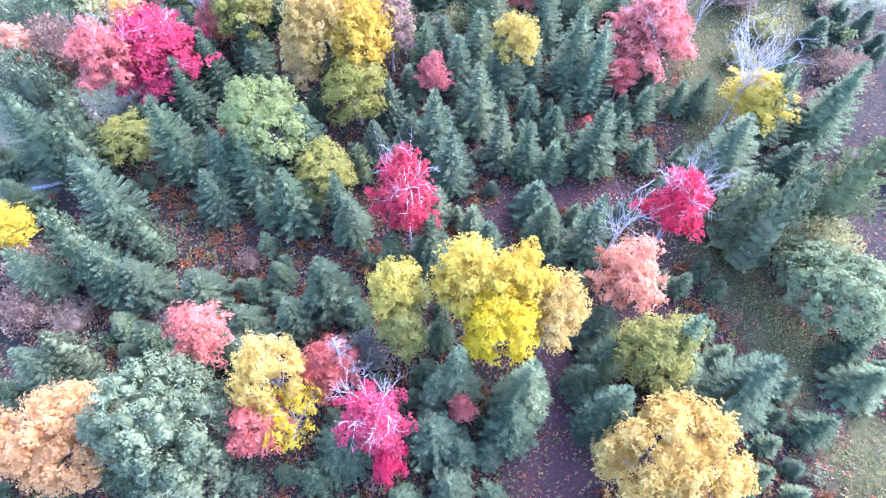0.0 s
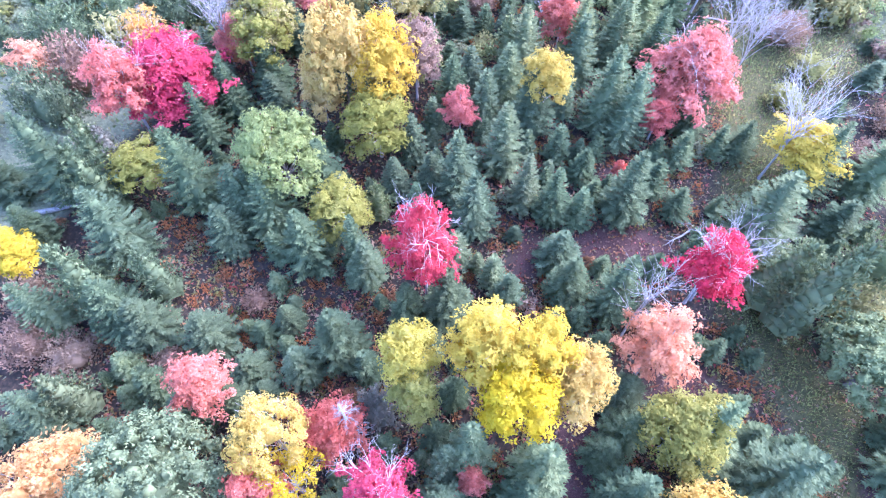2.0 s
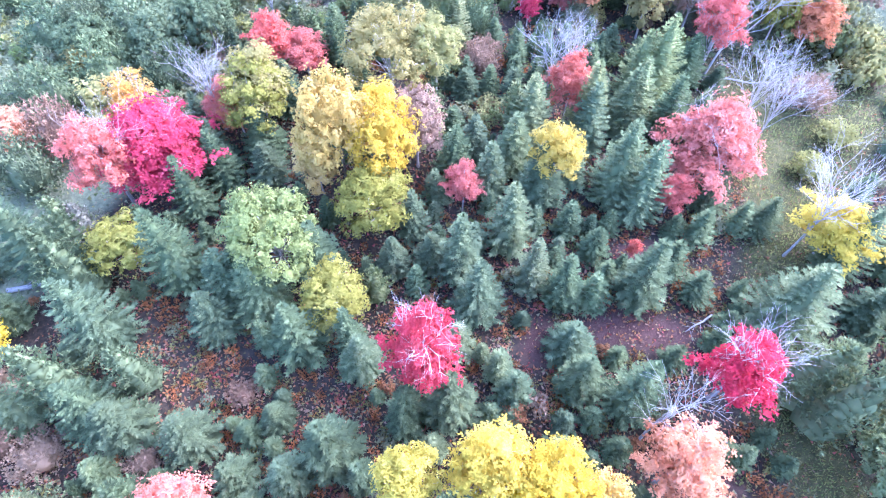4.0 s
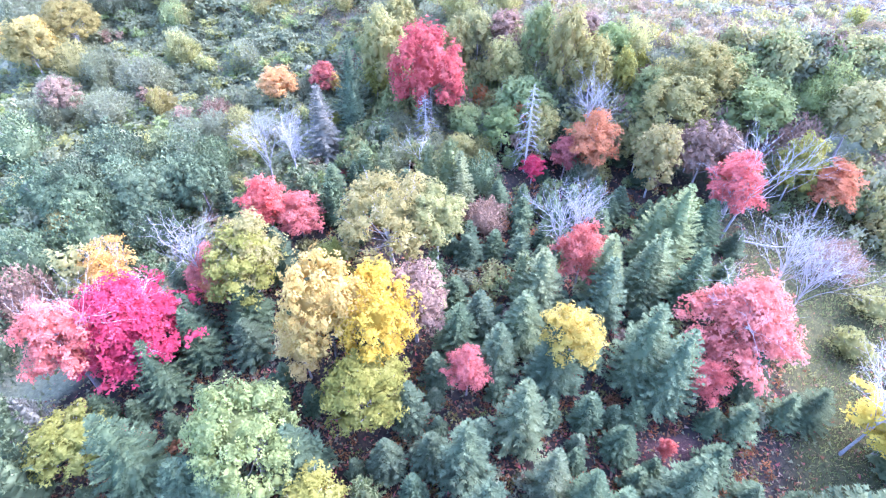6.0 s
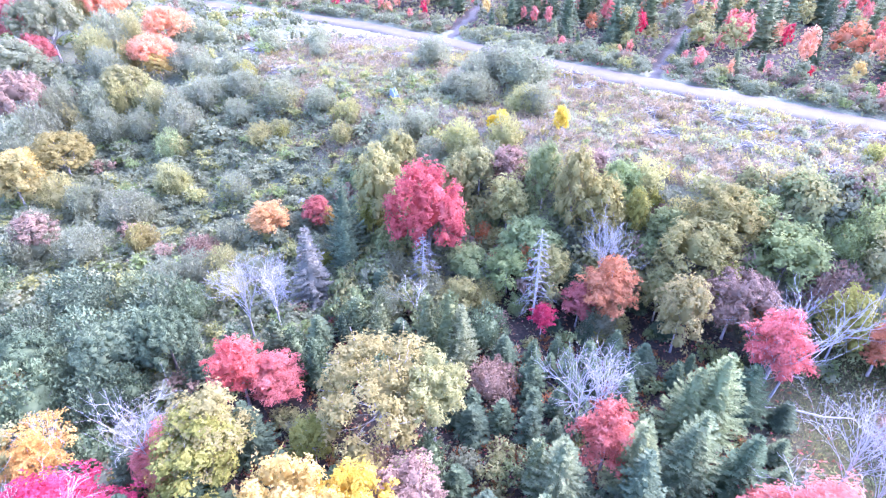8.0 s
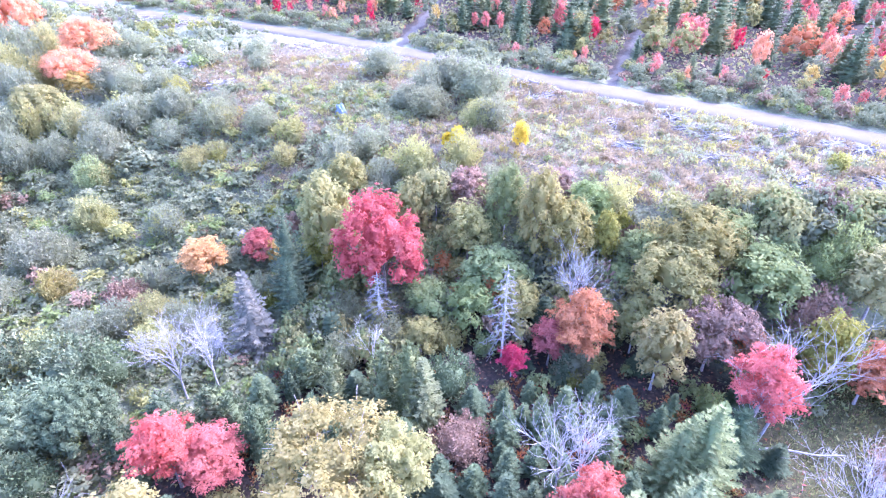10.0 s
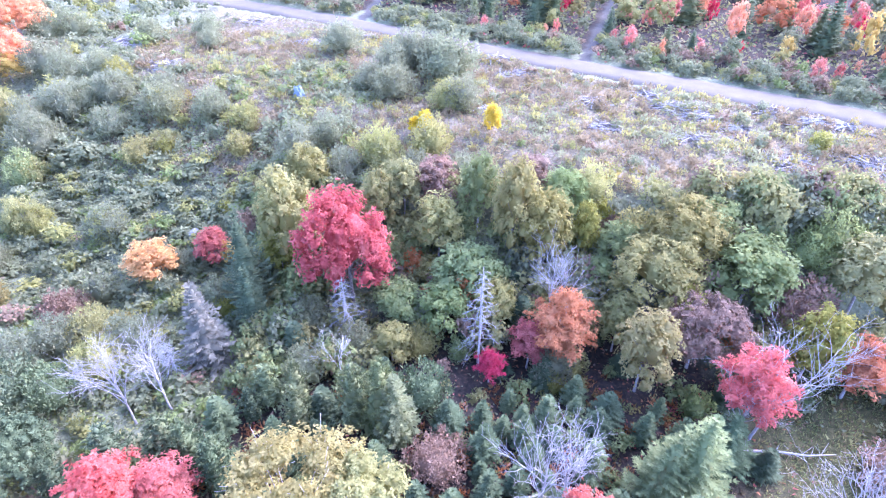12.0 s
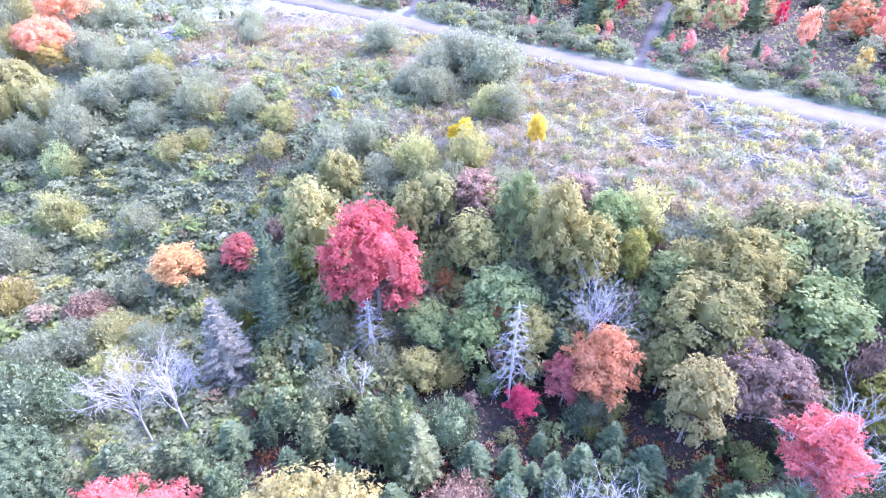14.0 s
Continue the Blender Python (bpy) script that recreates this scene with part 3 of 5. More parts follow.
NAMES = {"wide_pine": ("pine_tree", "pine", "wide bushy conifer with several upswept tops"), "big_thin": ("leaf_tree", "tree", "wide thinning autumn tree with many pale branches"),
         "big_spruce": ("spruce_tree", "spruce", "wide spruce with dense spreading needle branches"), "spruce": ("spruce_tree", "spruce", "spruce with tapering whorls of needle branches"), "young_spruce": ("spruce_tree", "spruce", "young spruce growing in a gap between trees"), "pine": ("pine_tree", "pine", "bushy conifer with upswept branch tips"),
         "high_broadleaf": ("leaf_tree", "tree", "broadleaf tree in autumn leaf on a pale trunk"), "big_broadleaf": ("leaf_tree", "tree", "wide broadleaf tree with a broad autumn crown"), "upright_broadleaf": ("leaf_tree", "tree", "oval broadleaf tree with upright limbs"), "broadleaf": ("leaf_tree", "tree", "broadleaf tree in autumn leaf with pale limbs"), "mid_broadleaf": ("leaf_tree", "tree", "broadleaf tree in the thicket below the clearing"), "wide_maple": ("maple_tree", "maple", "wide maple with pale limbs among layered autumn leaves"), "maple": ("maple_tree", "maple", "maple with flat spreading autumn boughs"), "fading_maple": ("maple_tree", "maple", "thinning maple with whitened bare limbs over its leaves"), "thin_broadleaf": ("leaf_tree", "tree", "half-bare autumn tree with pale branches showing"),
         "shrub": ("shrub", "shrub", "rounded feathery shrub growing on the open slope"), "big_shrub": ("shrub", "shrub", "wide many-stemmed leafy thicket shrub"),
         "big_pine": ("pine_tree", "pine", "broad dome-shaped conifer with dense fine foliage"), "far_spruce": ("spruce_tree", "spruce", "spruce in the wood beyond the gravel road"),
         "far_broadleaf": ("leaf_tree", "tree", "autumn tree in the wood beyond the gravel road")}


def grow(kind, hue, x, y, height, width, tilt=0.0, group=""):
    """One tree or shrub of that kind and colour, standing on the ground."""
    shape = COUNT.get(kind, 0) % len(KINDS[kind])
    COUNT[kind] = COUNT.get(kind, 0) + 1
    h0, w0, trunk, crown, limbs = KINDS[kind][shape]
    PLACED.append((x, y, width))
    low_form = kind in ("shrub", "big_shrub")
    key = (kind, hue, shape)
    name, category, words = NAMES[kind]
    if key not in BUILT:
        me = tri_mesh(f"{hue}_crown", *crown, [LEAF[hue]])
        root = BUILT[key] = new(name)
        part("foliage" if low_form else "crown", me, root)
        stem = part("trunk", trunk, root) if trunk else root
        if limbs:
            part("stemwork" if low_form else "branchwork", limbs, stem)
        first = True
    else:
        root, first = BUILT[key], False
    size = "tall " if height > 8.5 else ("small " if height < 4.2 and not low_form and kind != "young_spruce" else "")
    m = pose(x, y, float(land(x, y)) - 0.05, rng.uniform(-tilt, tilt), rng.uniform(-tilt, tilt), rng.uniform(0, 360)) @ Matrix.Diagonal((width / w0, width / w0 * rng.uniform(0.92, 1.08), height / h0, 1))
    if first:
        root.matrix_basis = m
        ob = root
    else:
        ob = copy_thing(root, Matrix.Identity(4))
        ob.matrix_basis = m
    return tagged(ob, f"{size}{WORD[hue]} {words}", category, group or f"{WORD[hue]} {category}s")


def bare_tree(name, label, x, y, height, width, seed, snag=False, lean=(0, 0), hue="bleached", limbs=13, stout=1.0):
    """A dead tree: a bleached trunk and bare limbs, each limb a part."""
    r = np.random.default_rng(seed)
    root = tagged(new(name), label, "dead tree", "dead trees")
    root.matrix_basis = pose(x, y, float(land(x, y)) - 0.05, lean[0], lean[1], r.uniform(0, 360) if lean == (0, 0) else 0)
    part("trunk", trunk_mesh("dead_trunk", height if snag else height * 0.72, stout * (0.02 + 0.009 * height), BARK[hue], r, 0.03), root)
    count = 60 if snag else limbs
    for k in range(count):
        v, f = [], []
        a = 2.4 * k + r.uniform(-0.4, 0.4)
        out = np.array([math.cos(a), math.sin(a), 0])
        if snag:
            t = 0.16 + 0.8 * k / count
            start = np.array([0, 0, height * t])
            reach = width / 2 * (1 - t) ** 0.7 * r.uniform(0.7, 1.2) + 0.12
            end = start + out * reach + np.array([0, 0, -reach * r.uniform(0.15, 0.6)])
            mid = (start + end) / 2 + np.array([r.normal(0, 0.06), r.normal(0, 0.06), 0.12 * reach])
            tube(v, f, [start, mid, end], [0.026, 0.017, 0.008], 4)
            for j in range(7):
                q = r.uniform(0.35, 1)
                b = (start * (1 - q) ** 2 + 2 * q * (1 - q) * mid + q * q * end)
                tip = b + unit(end - mid + r.normal(0, 0.75, 3) * reach * 0.5) * r.uniform(0.25, 0.6) * (reach * 0.7 + 0.2)
                tube(v, f, [b, (b + tip) / 2 + r.normal(0, 0.04, 3), tip], [0.012, 0.01, 0.006], 3)
        else:
            t = 0.3 + 0.42 * k / count
            reach = math.hypot(width / 2, height * (1 - t)) * r.uniform(0.75, 1.0)
            way = out * width * 0.5 + np.array([0, 0, height * (1 - t) * 0.9])
            twig_spray(r, v, f, np.array([0, 0, height * t]), way, reach, stout * (0.016 + 0.0026 * height), 2, 0.09)
        part("limb", mesh_of("dead_limb", v, f, [BARK[hue]], smooth_faces=True), root)
    return root


def thicket(name, label, category, plants):
    """Many plants that nobody could count, joined into one mesh: (kind, hue, x, y, height, width)."""
    r = np.random.default_rng(len(plants))
    hues = sorted({p[1] for p in plants})
    pieces, index = [], []
    for kind, hue, x, y, height, width in plants:
        h0, w0, _, crown, _ = KINDS[kind][int(r.integers(len(KINDS[kind])))]
        a = r.uniform(0, 6.28)
        turn = np.array([[math.cos(a), -math.sin(a), 0], [math.sin(a), math.cos(a), 0], [0, 0, 1]])
        size = np.array([width / w0, width / w0, height / h0])
        pieces.append(((crown[0] * size) @ turn.T + np.array([x, y, float(land(x, y)) - 0.05]), crown[1]))
        index.append(np.full(len(crown[1]), hues.index(hue)))
    me = tri_mesh(name, *joined(pieces), [LEAF[h] for h in hues], np.concatenate(index))
    return tagged(new(name, me), label, category, kind="stuff")


def free(x, y, room):
    return all((x - a) ** 2 + (y - b) ** 2 > (0.38 * w + room) ** 2 for a, b, w in PLACED)


# ---- ground: one sheet to the horizon ----
def axis(a, b, step, far):
    mid = np.arange(a, b + step, step)
    grow_out = step * np.cumsum(1.35 ** np.arange(1, 24))
    grow_out = grow_out[grow_out < far]
    return np.concatenate([a - grow_out[::-1], mid, mid[-1] + grow_out])


def tracks_gap(x, y):
    """Metres from the two side tracks that leave the road."""
    d1 = np.abs(x - (24.6 + (y - 106) * 0.45)) + 80 * (y < 103)
    d2 = np.abs(x - (-7 + (y - 130) * 0.18)) + 80 * (y < 127)
    return np.minimum(d1, d2)


def strip_weight(x, y):
    """The grassy strip that winds through the wood."""
    middle = np.interp(y, [-10, 10, 16, 22, 33, 50, 62], [30, 27, 24.3, 21.6, 23.4, 29, 33])
    return np.exp(-(((x - middle) / (3.2 + 6 * smooth((y - 36) / 10))) ** 2)) * smooth((62 - y) / 8)


def heath_weight(x, y):
    """Bare ground with wine-red low growth, between the trees."""
    out = np.zeros_like(x)
    for cx, cy, sx, sy in ((8.0, 14.3, 1.9, 3.0), (8.3, 10.5, 2.2, 3.0), (7.2, 6.5, 3.0, 3.2), (14.0, 27.0, 2.6, 1.6), (15.5, 17.2, 2.4, 1.8), (26.5, 10.4, 0.9, 3.0), (5.2, 26.0, 1.2, 2.4), (11.0, 27.4, 3.0, 1.5), (12.5, 33.0, 2.2, 1.2)):
        out = np.maximum(out, np.exp(-(((x - cx) / sx) ** 2 + ((y - cy) / sy) ** 2)))
    return out


def wood_weight(x, y):
    return np.maximum(smooth((wood_edge(x) - y + 5) / 8), smooth((road_gap(x, y) - 6) / 3))


def straw_weight(x, y):
    return smooth((y - 72 + 0.3 * np.clip(x, -40, 30)) / 9) * smooth((x + 46) / 22) * smooth((-2.6 - road_gap(x, y)) / 2)


# heaps of logging slash: place and size
SLASH = ((-63.8, 152.0, 3.4), (-53.1, 147.7, 3.4), (-42.5, 118.7, 2.6), (-24.4, 128.7, 3.3), (-14.3, 116.6, 2.4), (-6.9, 118.5, 2.4), (12.1, 106.7, 2.5), (14.3, 100.8, 2.4), (28.1, 92.5, 2.3), (29.6, 88.1, 2.9), (30.7, 84.7, 2.1), (8.1, 88.7, 1.3), (33.3, 82.2, 2.1), (39.8, 86.9, 1.9), (42.2, 82.6, 2.2), (34.8, 74.5, 2.6), (40.8, 73.8, 2.4), (20.8, 89.6, 1.4), (45.2, 81.3, 2.3), (6.1, 102.8, 1.2), (-32.3, 107.5, 2.3), (20.3, 83.9, 1.6), (27.8, 79.9, 1.6))
gx, gy = axis(-80, 70, 1.3, 2600), axis(-16, 160, 1.3, 2600)
GX, GY = np.meshgrid(gx, gy)
fine = 0.05 * np.sin(2.9 * GX + 1.1 * GY) + 0.05 * np.sin(3.3 * GY - 0.7 * GX)
GZ = land(GX, GY) + fine * (np.abs(road_gap(GX, GY)) > 4) - 0.25 * (np.abs(road_gap(GX, GY)) < 2.6)
nx, ny = len(gx), len(gy)
gi = np.arange(nx * ny).reshape(ny, nx)
gf = np.stack([gi[:-1, :-1], gi[:-1, 1:], gi[1:, 1:], gi[1:, :-1]], -1).reshape(-1, 4)

m_ground, n, l, b = node_material("soil_litter_and_dry_grass", 0.95)
tc = n.new("ShaderNodeTexCoord")


def field(scale, detail=6, rough=0.65):
    t = n.new("ShaderNodeTexNoise")
    t.inputs["Scale"].default_value, t.inputs["Detail"].default_value, t.inputs["Roughness"].default_value = scale, detail, rough
    l.new(tc.outputs["Object"], t.inputs["Vector"])
    return t.outputs["Fac"]


def weigh(name, under, over):
    at = n.new("ShaderNodeAttribute")
    at.attribute_name = name
    mx = n.new("ShaderNodeMix")
    mx.data_type = "RGBA"
    rough_edge = n.new("ShaderNodeMath")
    rough_edge.operation = "MULTIPLY_ADD"
    l.new(coarse, rough_edge.inputs[0])
    rough_edge.inputs[1].default_value = 0.5
    l.new(at.outputs["Fac"], rough_edge.inputs[2])
    cut = n.new("ShaderNodeMapRange")
    cut.inputs["From Min"].default_value, cut.inputs["From Max"].default_value = 0.5, 0.95
    l.new(rough_edge.outputs[0], cut.inputs["Value"])
    l.new(cut.outputs[0], mx.inputs["Factor"])
    l.new(under, mx.inputs["A"])
    l.new(over, mx.inputs["B"])
    return mx.outputs["Result"]


def tint(value, stops):
    r = ramp(n, stops)
    l.new(value, r.inputs[0])
    return r.outputs["Color"]


coarse, fine_grain, speck = field(0.35), field(3.0), field(14.0, 3)
scrub = tint(fine_grain, [(0.3, (0.12, 0.132, 0.078)), (0.5, (0.195, 0.207, 0.125)), (0.7, (0.27, 0.278, 0.175))])
wood = tint(fine_grain, [(0.3, (0.018, 0.016, 0.014)), (0.5, (0.042, 0.034, 0.027)), (0.62, (0.075, 0.05, 0.034)), (0.75, (0.15, 0.085, 0.045))])
slash_grey = tint(speck, [(0.3, (0.1, 0.09, 0.092)), (0.55, (0.2, 0.18, 0.182)), (0.72, (0.32, 0.296, 0.298))])
straw = tint(fine_grain, [(0.28, (0.095, 0.084, 0.054)), (0.5, (0.19, 0.162, 0.106)), (0.7, (0.29, 0.248, 0.168))])
heath = tint(speck, [(0.3, (0.046, 0.024, 0.022)), (0.55, (0.1, 0.05, 0.045)), (0.72, (0.2, 0.125, 0.1))])
grassy = tint(fine_grain, [(0.3, (0.036, 0.038, 0.014)), (0.5, (0.078, 0.076, 0.028)), (0.7, (0.13, 0.115, 0.048))])
gravel = tint(speck, [(0.3, (0.06, 0.056, 0.048)), (0.7, (0.115, 0.108, 0.096))])
mixed = weigh("wood", scrub, wood)
mixed = weigh("straw", mixed, straw)
mixed = weigh("slash", mixed, slash_grey)
mixed = weigh("grassy", mixed, grassy)
mixed = weigh("heath", mixed, heath)
mixed = weigh("track", mixed, gravel)
l.new(mixed, b.inputs["Base Color"])
bump = n.new("ShaderNodeBump")
bump.inputs["Strength"].default_value, bump.inputs["Distance"].default_value = 0.6, 0.12
l.new(fine_grain, bump.inputs["Height"])
l.new(bump.outputs[0], b.inputs["Normal"])

me = bpy.data.meshes.new("ground")
me.from_pydata(np.stack([GX, GY, GZ], -1).reshape(-1, 3).tolist(), [], gf.tolist())
me.materials.append(m_ground)
slash_w = np.zeros_like(GX)
for cx, cy, size in SLASH:
    slash_w = np.maximum(slash_w, 1.05 * np.exp(-(((GX - cx) / (1.3 * size)) ** 2 + ((GY - cy) / size) ** 2)))
grassy_w = strip_weight(GX, GY)
for name, w in (("wood", wood_weight(GX, GY)), ("straw", straw_weight(GX, GY)), ("grassy", grassy_w), ("slash", slash_w), ("heath", heath_weight(GX, GY)), ("track", 1.1 * smooth((1.1 - tracks_gap(GX, GY)) / 0.7))):
    at = me.attributes.new(name, "FLOAT", "POINT")
    at.data.foreach_set("value", np.ascontiguousarray(w.reshape(-1), np.float32))
me.polygons.foreach_set("use_smooth", np.ones(len(me.polygons), bool))
tagged(new("ground", me), "sloping ground with leaf litter, scrub and dry grass", "ground", kind="structure")

# the gravel road, slightly crowned, with worn wheel lines
m_road, n, l, b = node_material("pale_gravel", 0.95)
tc = n.new("ShaderNodeTexCoord")
coarse, speck = field(0.5), field(9.0, 4)
add = n.new("ShaderNodeMath")
add.operation = "MULTIPLY_ADD"
l.new(coarse, add.inputs[0])
add.inputs[1].default_value = 0.6
half = n.new("ShaderNodeMath")
half.operation = "MULTIPLY"
l.new(speck, half.inputs[0])
half.inputs[1].default_value = 0.4
l.new(half.outputs[0], add.inputs[2])
l.new(tint(add.outputs[0], [(0.3, (0.112, 0.096, 0.072)), (0.5, (0.143, 0.123, 0.094)), (0.7, (0.174, 0.151, 0.118))]), b.inputs["Base Color"])
rx = np.arange(-170, 130, 1.5)
across = np.array([-2.7, -2.3, -1.3, 0, 1.3, 2.3, 2.7])
lift = np.array([-0.3, 0.02, 0.09, 0.13, 0.09, 0.02, -0.3])
slope = road_y(rx + 0.5) - road_y(rx - 0.5)
nrm = np.stack([-slope, np.ones_like(slope)], -1) / np.sqrt(1 + slope**2)[:, None]
wob = 0.12 * np.sin(rx * 0.37) + 0.06 * np.sin(rx * 1.13)
RX = rx[:, None] + nrm[:, :1] * (across[None] + wob[:, None] * np.sign(across)[None])
RY = road_y(rx)[:, None] + nrm[:, 1:] * (across[None] + wob[:, None] * np.sign(across)[None])
RZ = land(rx, road_y(rx))[:, None] + lift[None] + 0.05
ri = np.arange(RX.size).reshape(RX.shape)
rf = np.stack([ri[:-1, :-1], ri[1:, :-1], ri[1:, 1:], ri[:-1, 1:]], -1).reshape(-1, 4)
me = mesh_of("road", np.stack([RX, RY, RZ], -1).reshape(-1, 3).tolist(), rf[:, ::-1].tolist(), [m_road], smooth_faces=True)
tagged(new("road", me), "pale gravel forest road crossing the far side of the clearing", "road", kind="structure")


# ---- low growth: carpets of leaves, litter and tufts ----
def carpet(name, label, category, spots, rise, size, narrow, mats, weights, upright=0.0, seed=1):
    r = np.random.default_rng(seed)
    k = len(spots)
    x, y = spots.T
    z = land(x, y) + rise(x, y) * r.uniform(0.15, 1.0, k)
    nrm = unit(r.normal(0, 0.6, (k, 3)) + np.array([0, 0, 1.0]))
    d = unit(np.cross(nrm, random_dirs(k, r)))
    if upright:
        d = unit(r.normal(0, 0.35, (k, 3)) + np.array([0, 0, upright]))
        nrm = unit(np.cross(d, random_dirs(k, r)))
        z = land(x, y) + 0.0 * x
    s = unit(np.cross(nrm, d))
    length = size * r.uniform(0.6, 1.5, k)
    me = tri_mesh(name, *leaves(np.stack([x, y, z], -1), d, s, length, length * narrow * r.uniform(0.7, 1.3, k)), mats, r.choice(len(mats), k, p=weights))
    return tagged(new(name, me), label, category, kind="stuff")


def spots_in(count, x0, x1, y0, y1, keep, seed):
    r = np.random.default_rng(seed)
    p = r.uniform((x0, y0), (x1, y1), (count, 2))
    # gather the growth in patches
    patch = np.sin(0.9 * p[:, 0] + 1.4 * np.sin(0.5 * p[:, 1])) * np.sin(0.8 * p[:, 1] + 1.1 * np.sin(0.7 * p[:, 0]))
    return p[(r.random(count) < keep(p[:, 0], p[:, 1]) * (0.75 + 0.35 * patch))]


def mounds(x, y):
    return 0.35 + 0.4 * np.maximum(0, np.sin(0.8 * x + 1.5 * np.sin(0.45 * y)) * np.sin(0.9 * y + 1.2 * np.sin(0.6 * x))) + 0.12 * np.sin(2.3 * x + 1.9 * y)


def tufts(x, y):
    return 0.15 + 0.85 * smooth(0.5 + 0.9 * np.sin(0.33 * x + 1.3 * np.sin(0.21 * y)) * np.sin(0.29 * y + 1.6 * np.sin(0.17 * x)))


def scrub_zone(x, y):
    open_strip = strip_weight(x, y)
    return (1 - wood_weight(x, y)) * (1 - 0.85 * straw_weight(x, y) * tufts(x, y)) * (np.abs(road_gap(x, y)) > 3.6) * (1 - 0.7 * open_strip) * (tracks_gap(x, y) > 2)


carpet("scrub_leaves", "low grey-green leafy scrub covering the slope", "scrub", np.concatenate([spots_in(75000, -48, -4, 44, 98, scrub_zone, 19), spots_in(120000, -66, 58, 5, 112, scrub_zone, 11), spots_in(70000, -110, 20, 75, 190, scrub_zone, 16)]), mounds, 0.27, 0.62,
       [LEAF["grey_green"], LEAF["green"], LEAF["olive"], LEAF["brown"]], [0.6, 0.2, 0.18, 0.02], seed=21)
carpet("forest_floor_plants", "low brown, rust and green plants on the forest floor", "undergrowth", np.concatenate([spots_in(75000, -30, 32, 1, 48, lambda x, y: wood_weight(x, y) * (1 - 0.85 * heath_weight(x, y)) * (1 - strip_weight(x, y)), 12), spots_in(50000, -45, 45, -10, 72, lambda x, y: wood_weight(x, y) * (1 - 0.85 * heath_weight(x, y)) * (1 - strip_weight(x, y)), 18)]),
       lambda x, y: 0.7 * mounds(x, y), 0.22, 0.6, [LEAF["brown"], LEAF["rust"], LEAF["grey_green"], LEAF["straw"], LEAF["rose"]], [0.2, 0.38, 0.24, 0.1, 0.08], seed=22)
carpet("fallen_leaves", "fallen red, yellow and brown leaves on bare ground", "leaf litter", spots_in(60000, -30, 36, 2, 60, lambda x, y: 0.06 * wood_weight(x, y) * (1 - strip_weight(x, y)) + 0.6 * heath_weight(x, y), 13),
       lambda x, y: 0.0 * x + 0.08, 0.15, 0.75, [LEAF["brown"], LEAF["peach"], LEAF["rose"], LEAF["gold"]], [0.45, 0.2, 0.2, 0.15], seed=23)
carpet("dry_grass", "straw-coloured dry grass tufts in the clearing", "grass", spots_in(70000, -60, 62, 60, 130, lambda x, y: straw_weight(x, y) * tufts(x, y), 14),
       mounds, 0.34, 0.3, [LEAF["dry"], LEAF["straw"], LEAF["olive"], LEAF["brown"]], [0.56, 0.14, 0.18, 0.12], upright=0.8, seed=24)
carpet("clearing_plants", "low straw, olive and sage plants covering the clearing", "low plants", spots_in(230000, -55, 60, 62, 132, lambda x, y: smooth((straw_weight(x, y) - 0.2) / 0.3) * (1.05 - 0.75 * tufts(x, y)), 20),
       lambda x, y: 0.75 * mounds(x, y), 0.21, 0.7, [LEAF["dry"], LEAF["olive"], LEAF["sage"], LEAF["brown"], LEAF["straw"]], [0.66, 0.12, 0.08, 0.06, 0.08], seed=28)
carpet("olive_grass", "short olive grass on the open strip", "grass", spots_in(170000, 14, 44, -8, 60, strip_weight, 15),
       mounds, 0.2, 0.3, [LEAF["olive"], LEAF["straw"], LEAF["brown"], LEAF["green"]], [0.38, 0.04, 0.18, 0.4], upright=0.5, seed=25)

# ---- the trees and shrubs of the slope and the clearing, from near to far ----
grow("spruce", "spruce", 0.5, 5.3, 3.5, 3.0)
grow("big_pine", "pale_spruce", -14.9, 5.4, 5.9, 4.9)
grow("pine", "pale_spruce", -19.3, 5.6, 4.8, 4.0)
grow("pine", "spruce", -12.1, 5.6, 3.1, 3.1)
grow("pine", "spruce", -7.7, 5.7, 3.4, 3.4)
grow("big_broadleaf", "gold", 13.0, 6.2, 8.9, 7.4)
grow("maple", "crimson", -3.3, 6.6, 4.2, 2.6)
grow("spruce", "spruce", 1.1, 7.3, 3.7, 2.6)
grow("spruce", "spruce", 2.9, 7.4, 2.5, 2.1)
grow("big_broadleaf", "peach", -22.2, 7.4, 8.2, 6.6)
grow("broadleaf", "gold", 10.6, 7.4, 3.8, 2.9)
grow("big_spruce", "spruce", -6.2, 7.5, 5.2, 4.2)
grow("big_spruce", "spruce", -0.5, 8.1, 5.6, 4.3)
grow("maple", "coral", -11.2, 8.2, 6.9, 4.0)
grow("big_pine", "pale_spruce", -15.9, 8.2, 10.3, 6.8)
grow("fading_maple", "crimson", -3.9, 8.3, 9.6, 4.6)
grow("spruce", "spruce", 4.2, 8.8, 6.2, 3.7)
grow("thin_broadleaf", "yellow", -9.3, 8.9, 6.4, 4.0)
grow("spruce", "spruce", 15.6, 9.0, 3.4, 2.3)
grow("spruce", "spruce", 10.1, 9.2, 8.5, 4.0)
grow("maple", "coral", 1.1, 9.7, 4.8, 2.2)
grow("spruce", "pale_spruce", 4.9, 10.2, 9.5, 3.9)
grow("big_spruce", "spruce", 18.4, 10.5, 9.2, 5.2)
grow("spruce", "pale_spruce", -0.4, 10.6, 6.7, 2.4)
grow("big_thin", "gold", -10.2, 10.8, 9.6, 4.4)
grow("spruce", "pale_spruce", 0.9, 11.2, 8.9, 3.2)
grow("spruce", "pale_spruce", 27.9, 11.6, 4.2, 3.5)
grow("spruce", "spruce", 9.3, 11.8, 4.5, 2.8)
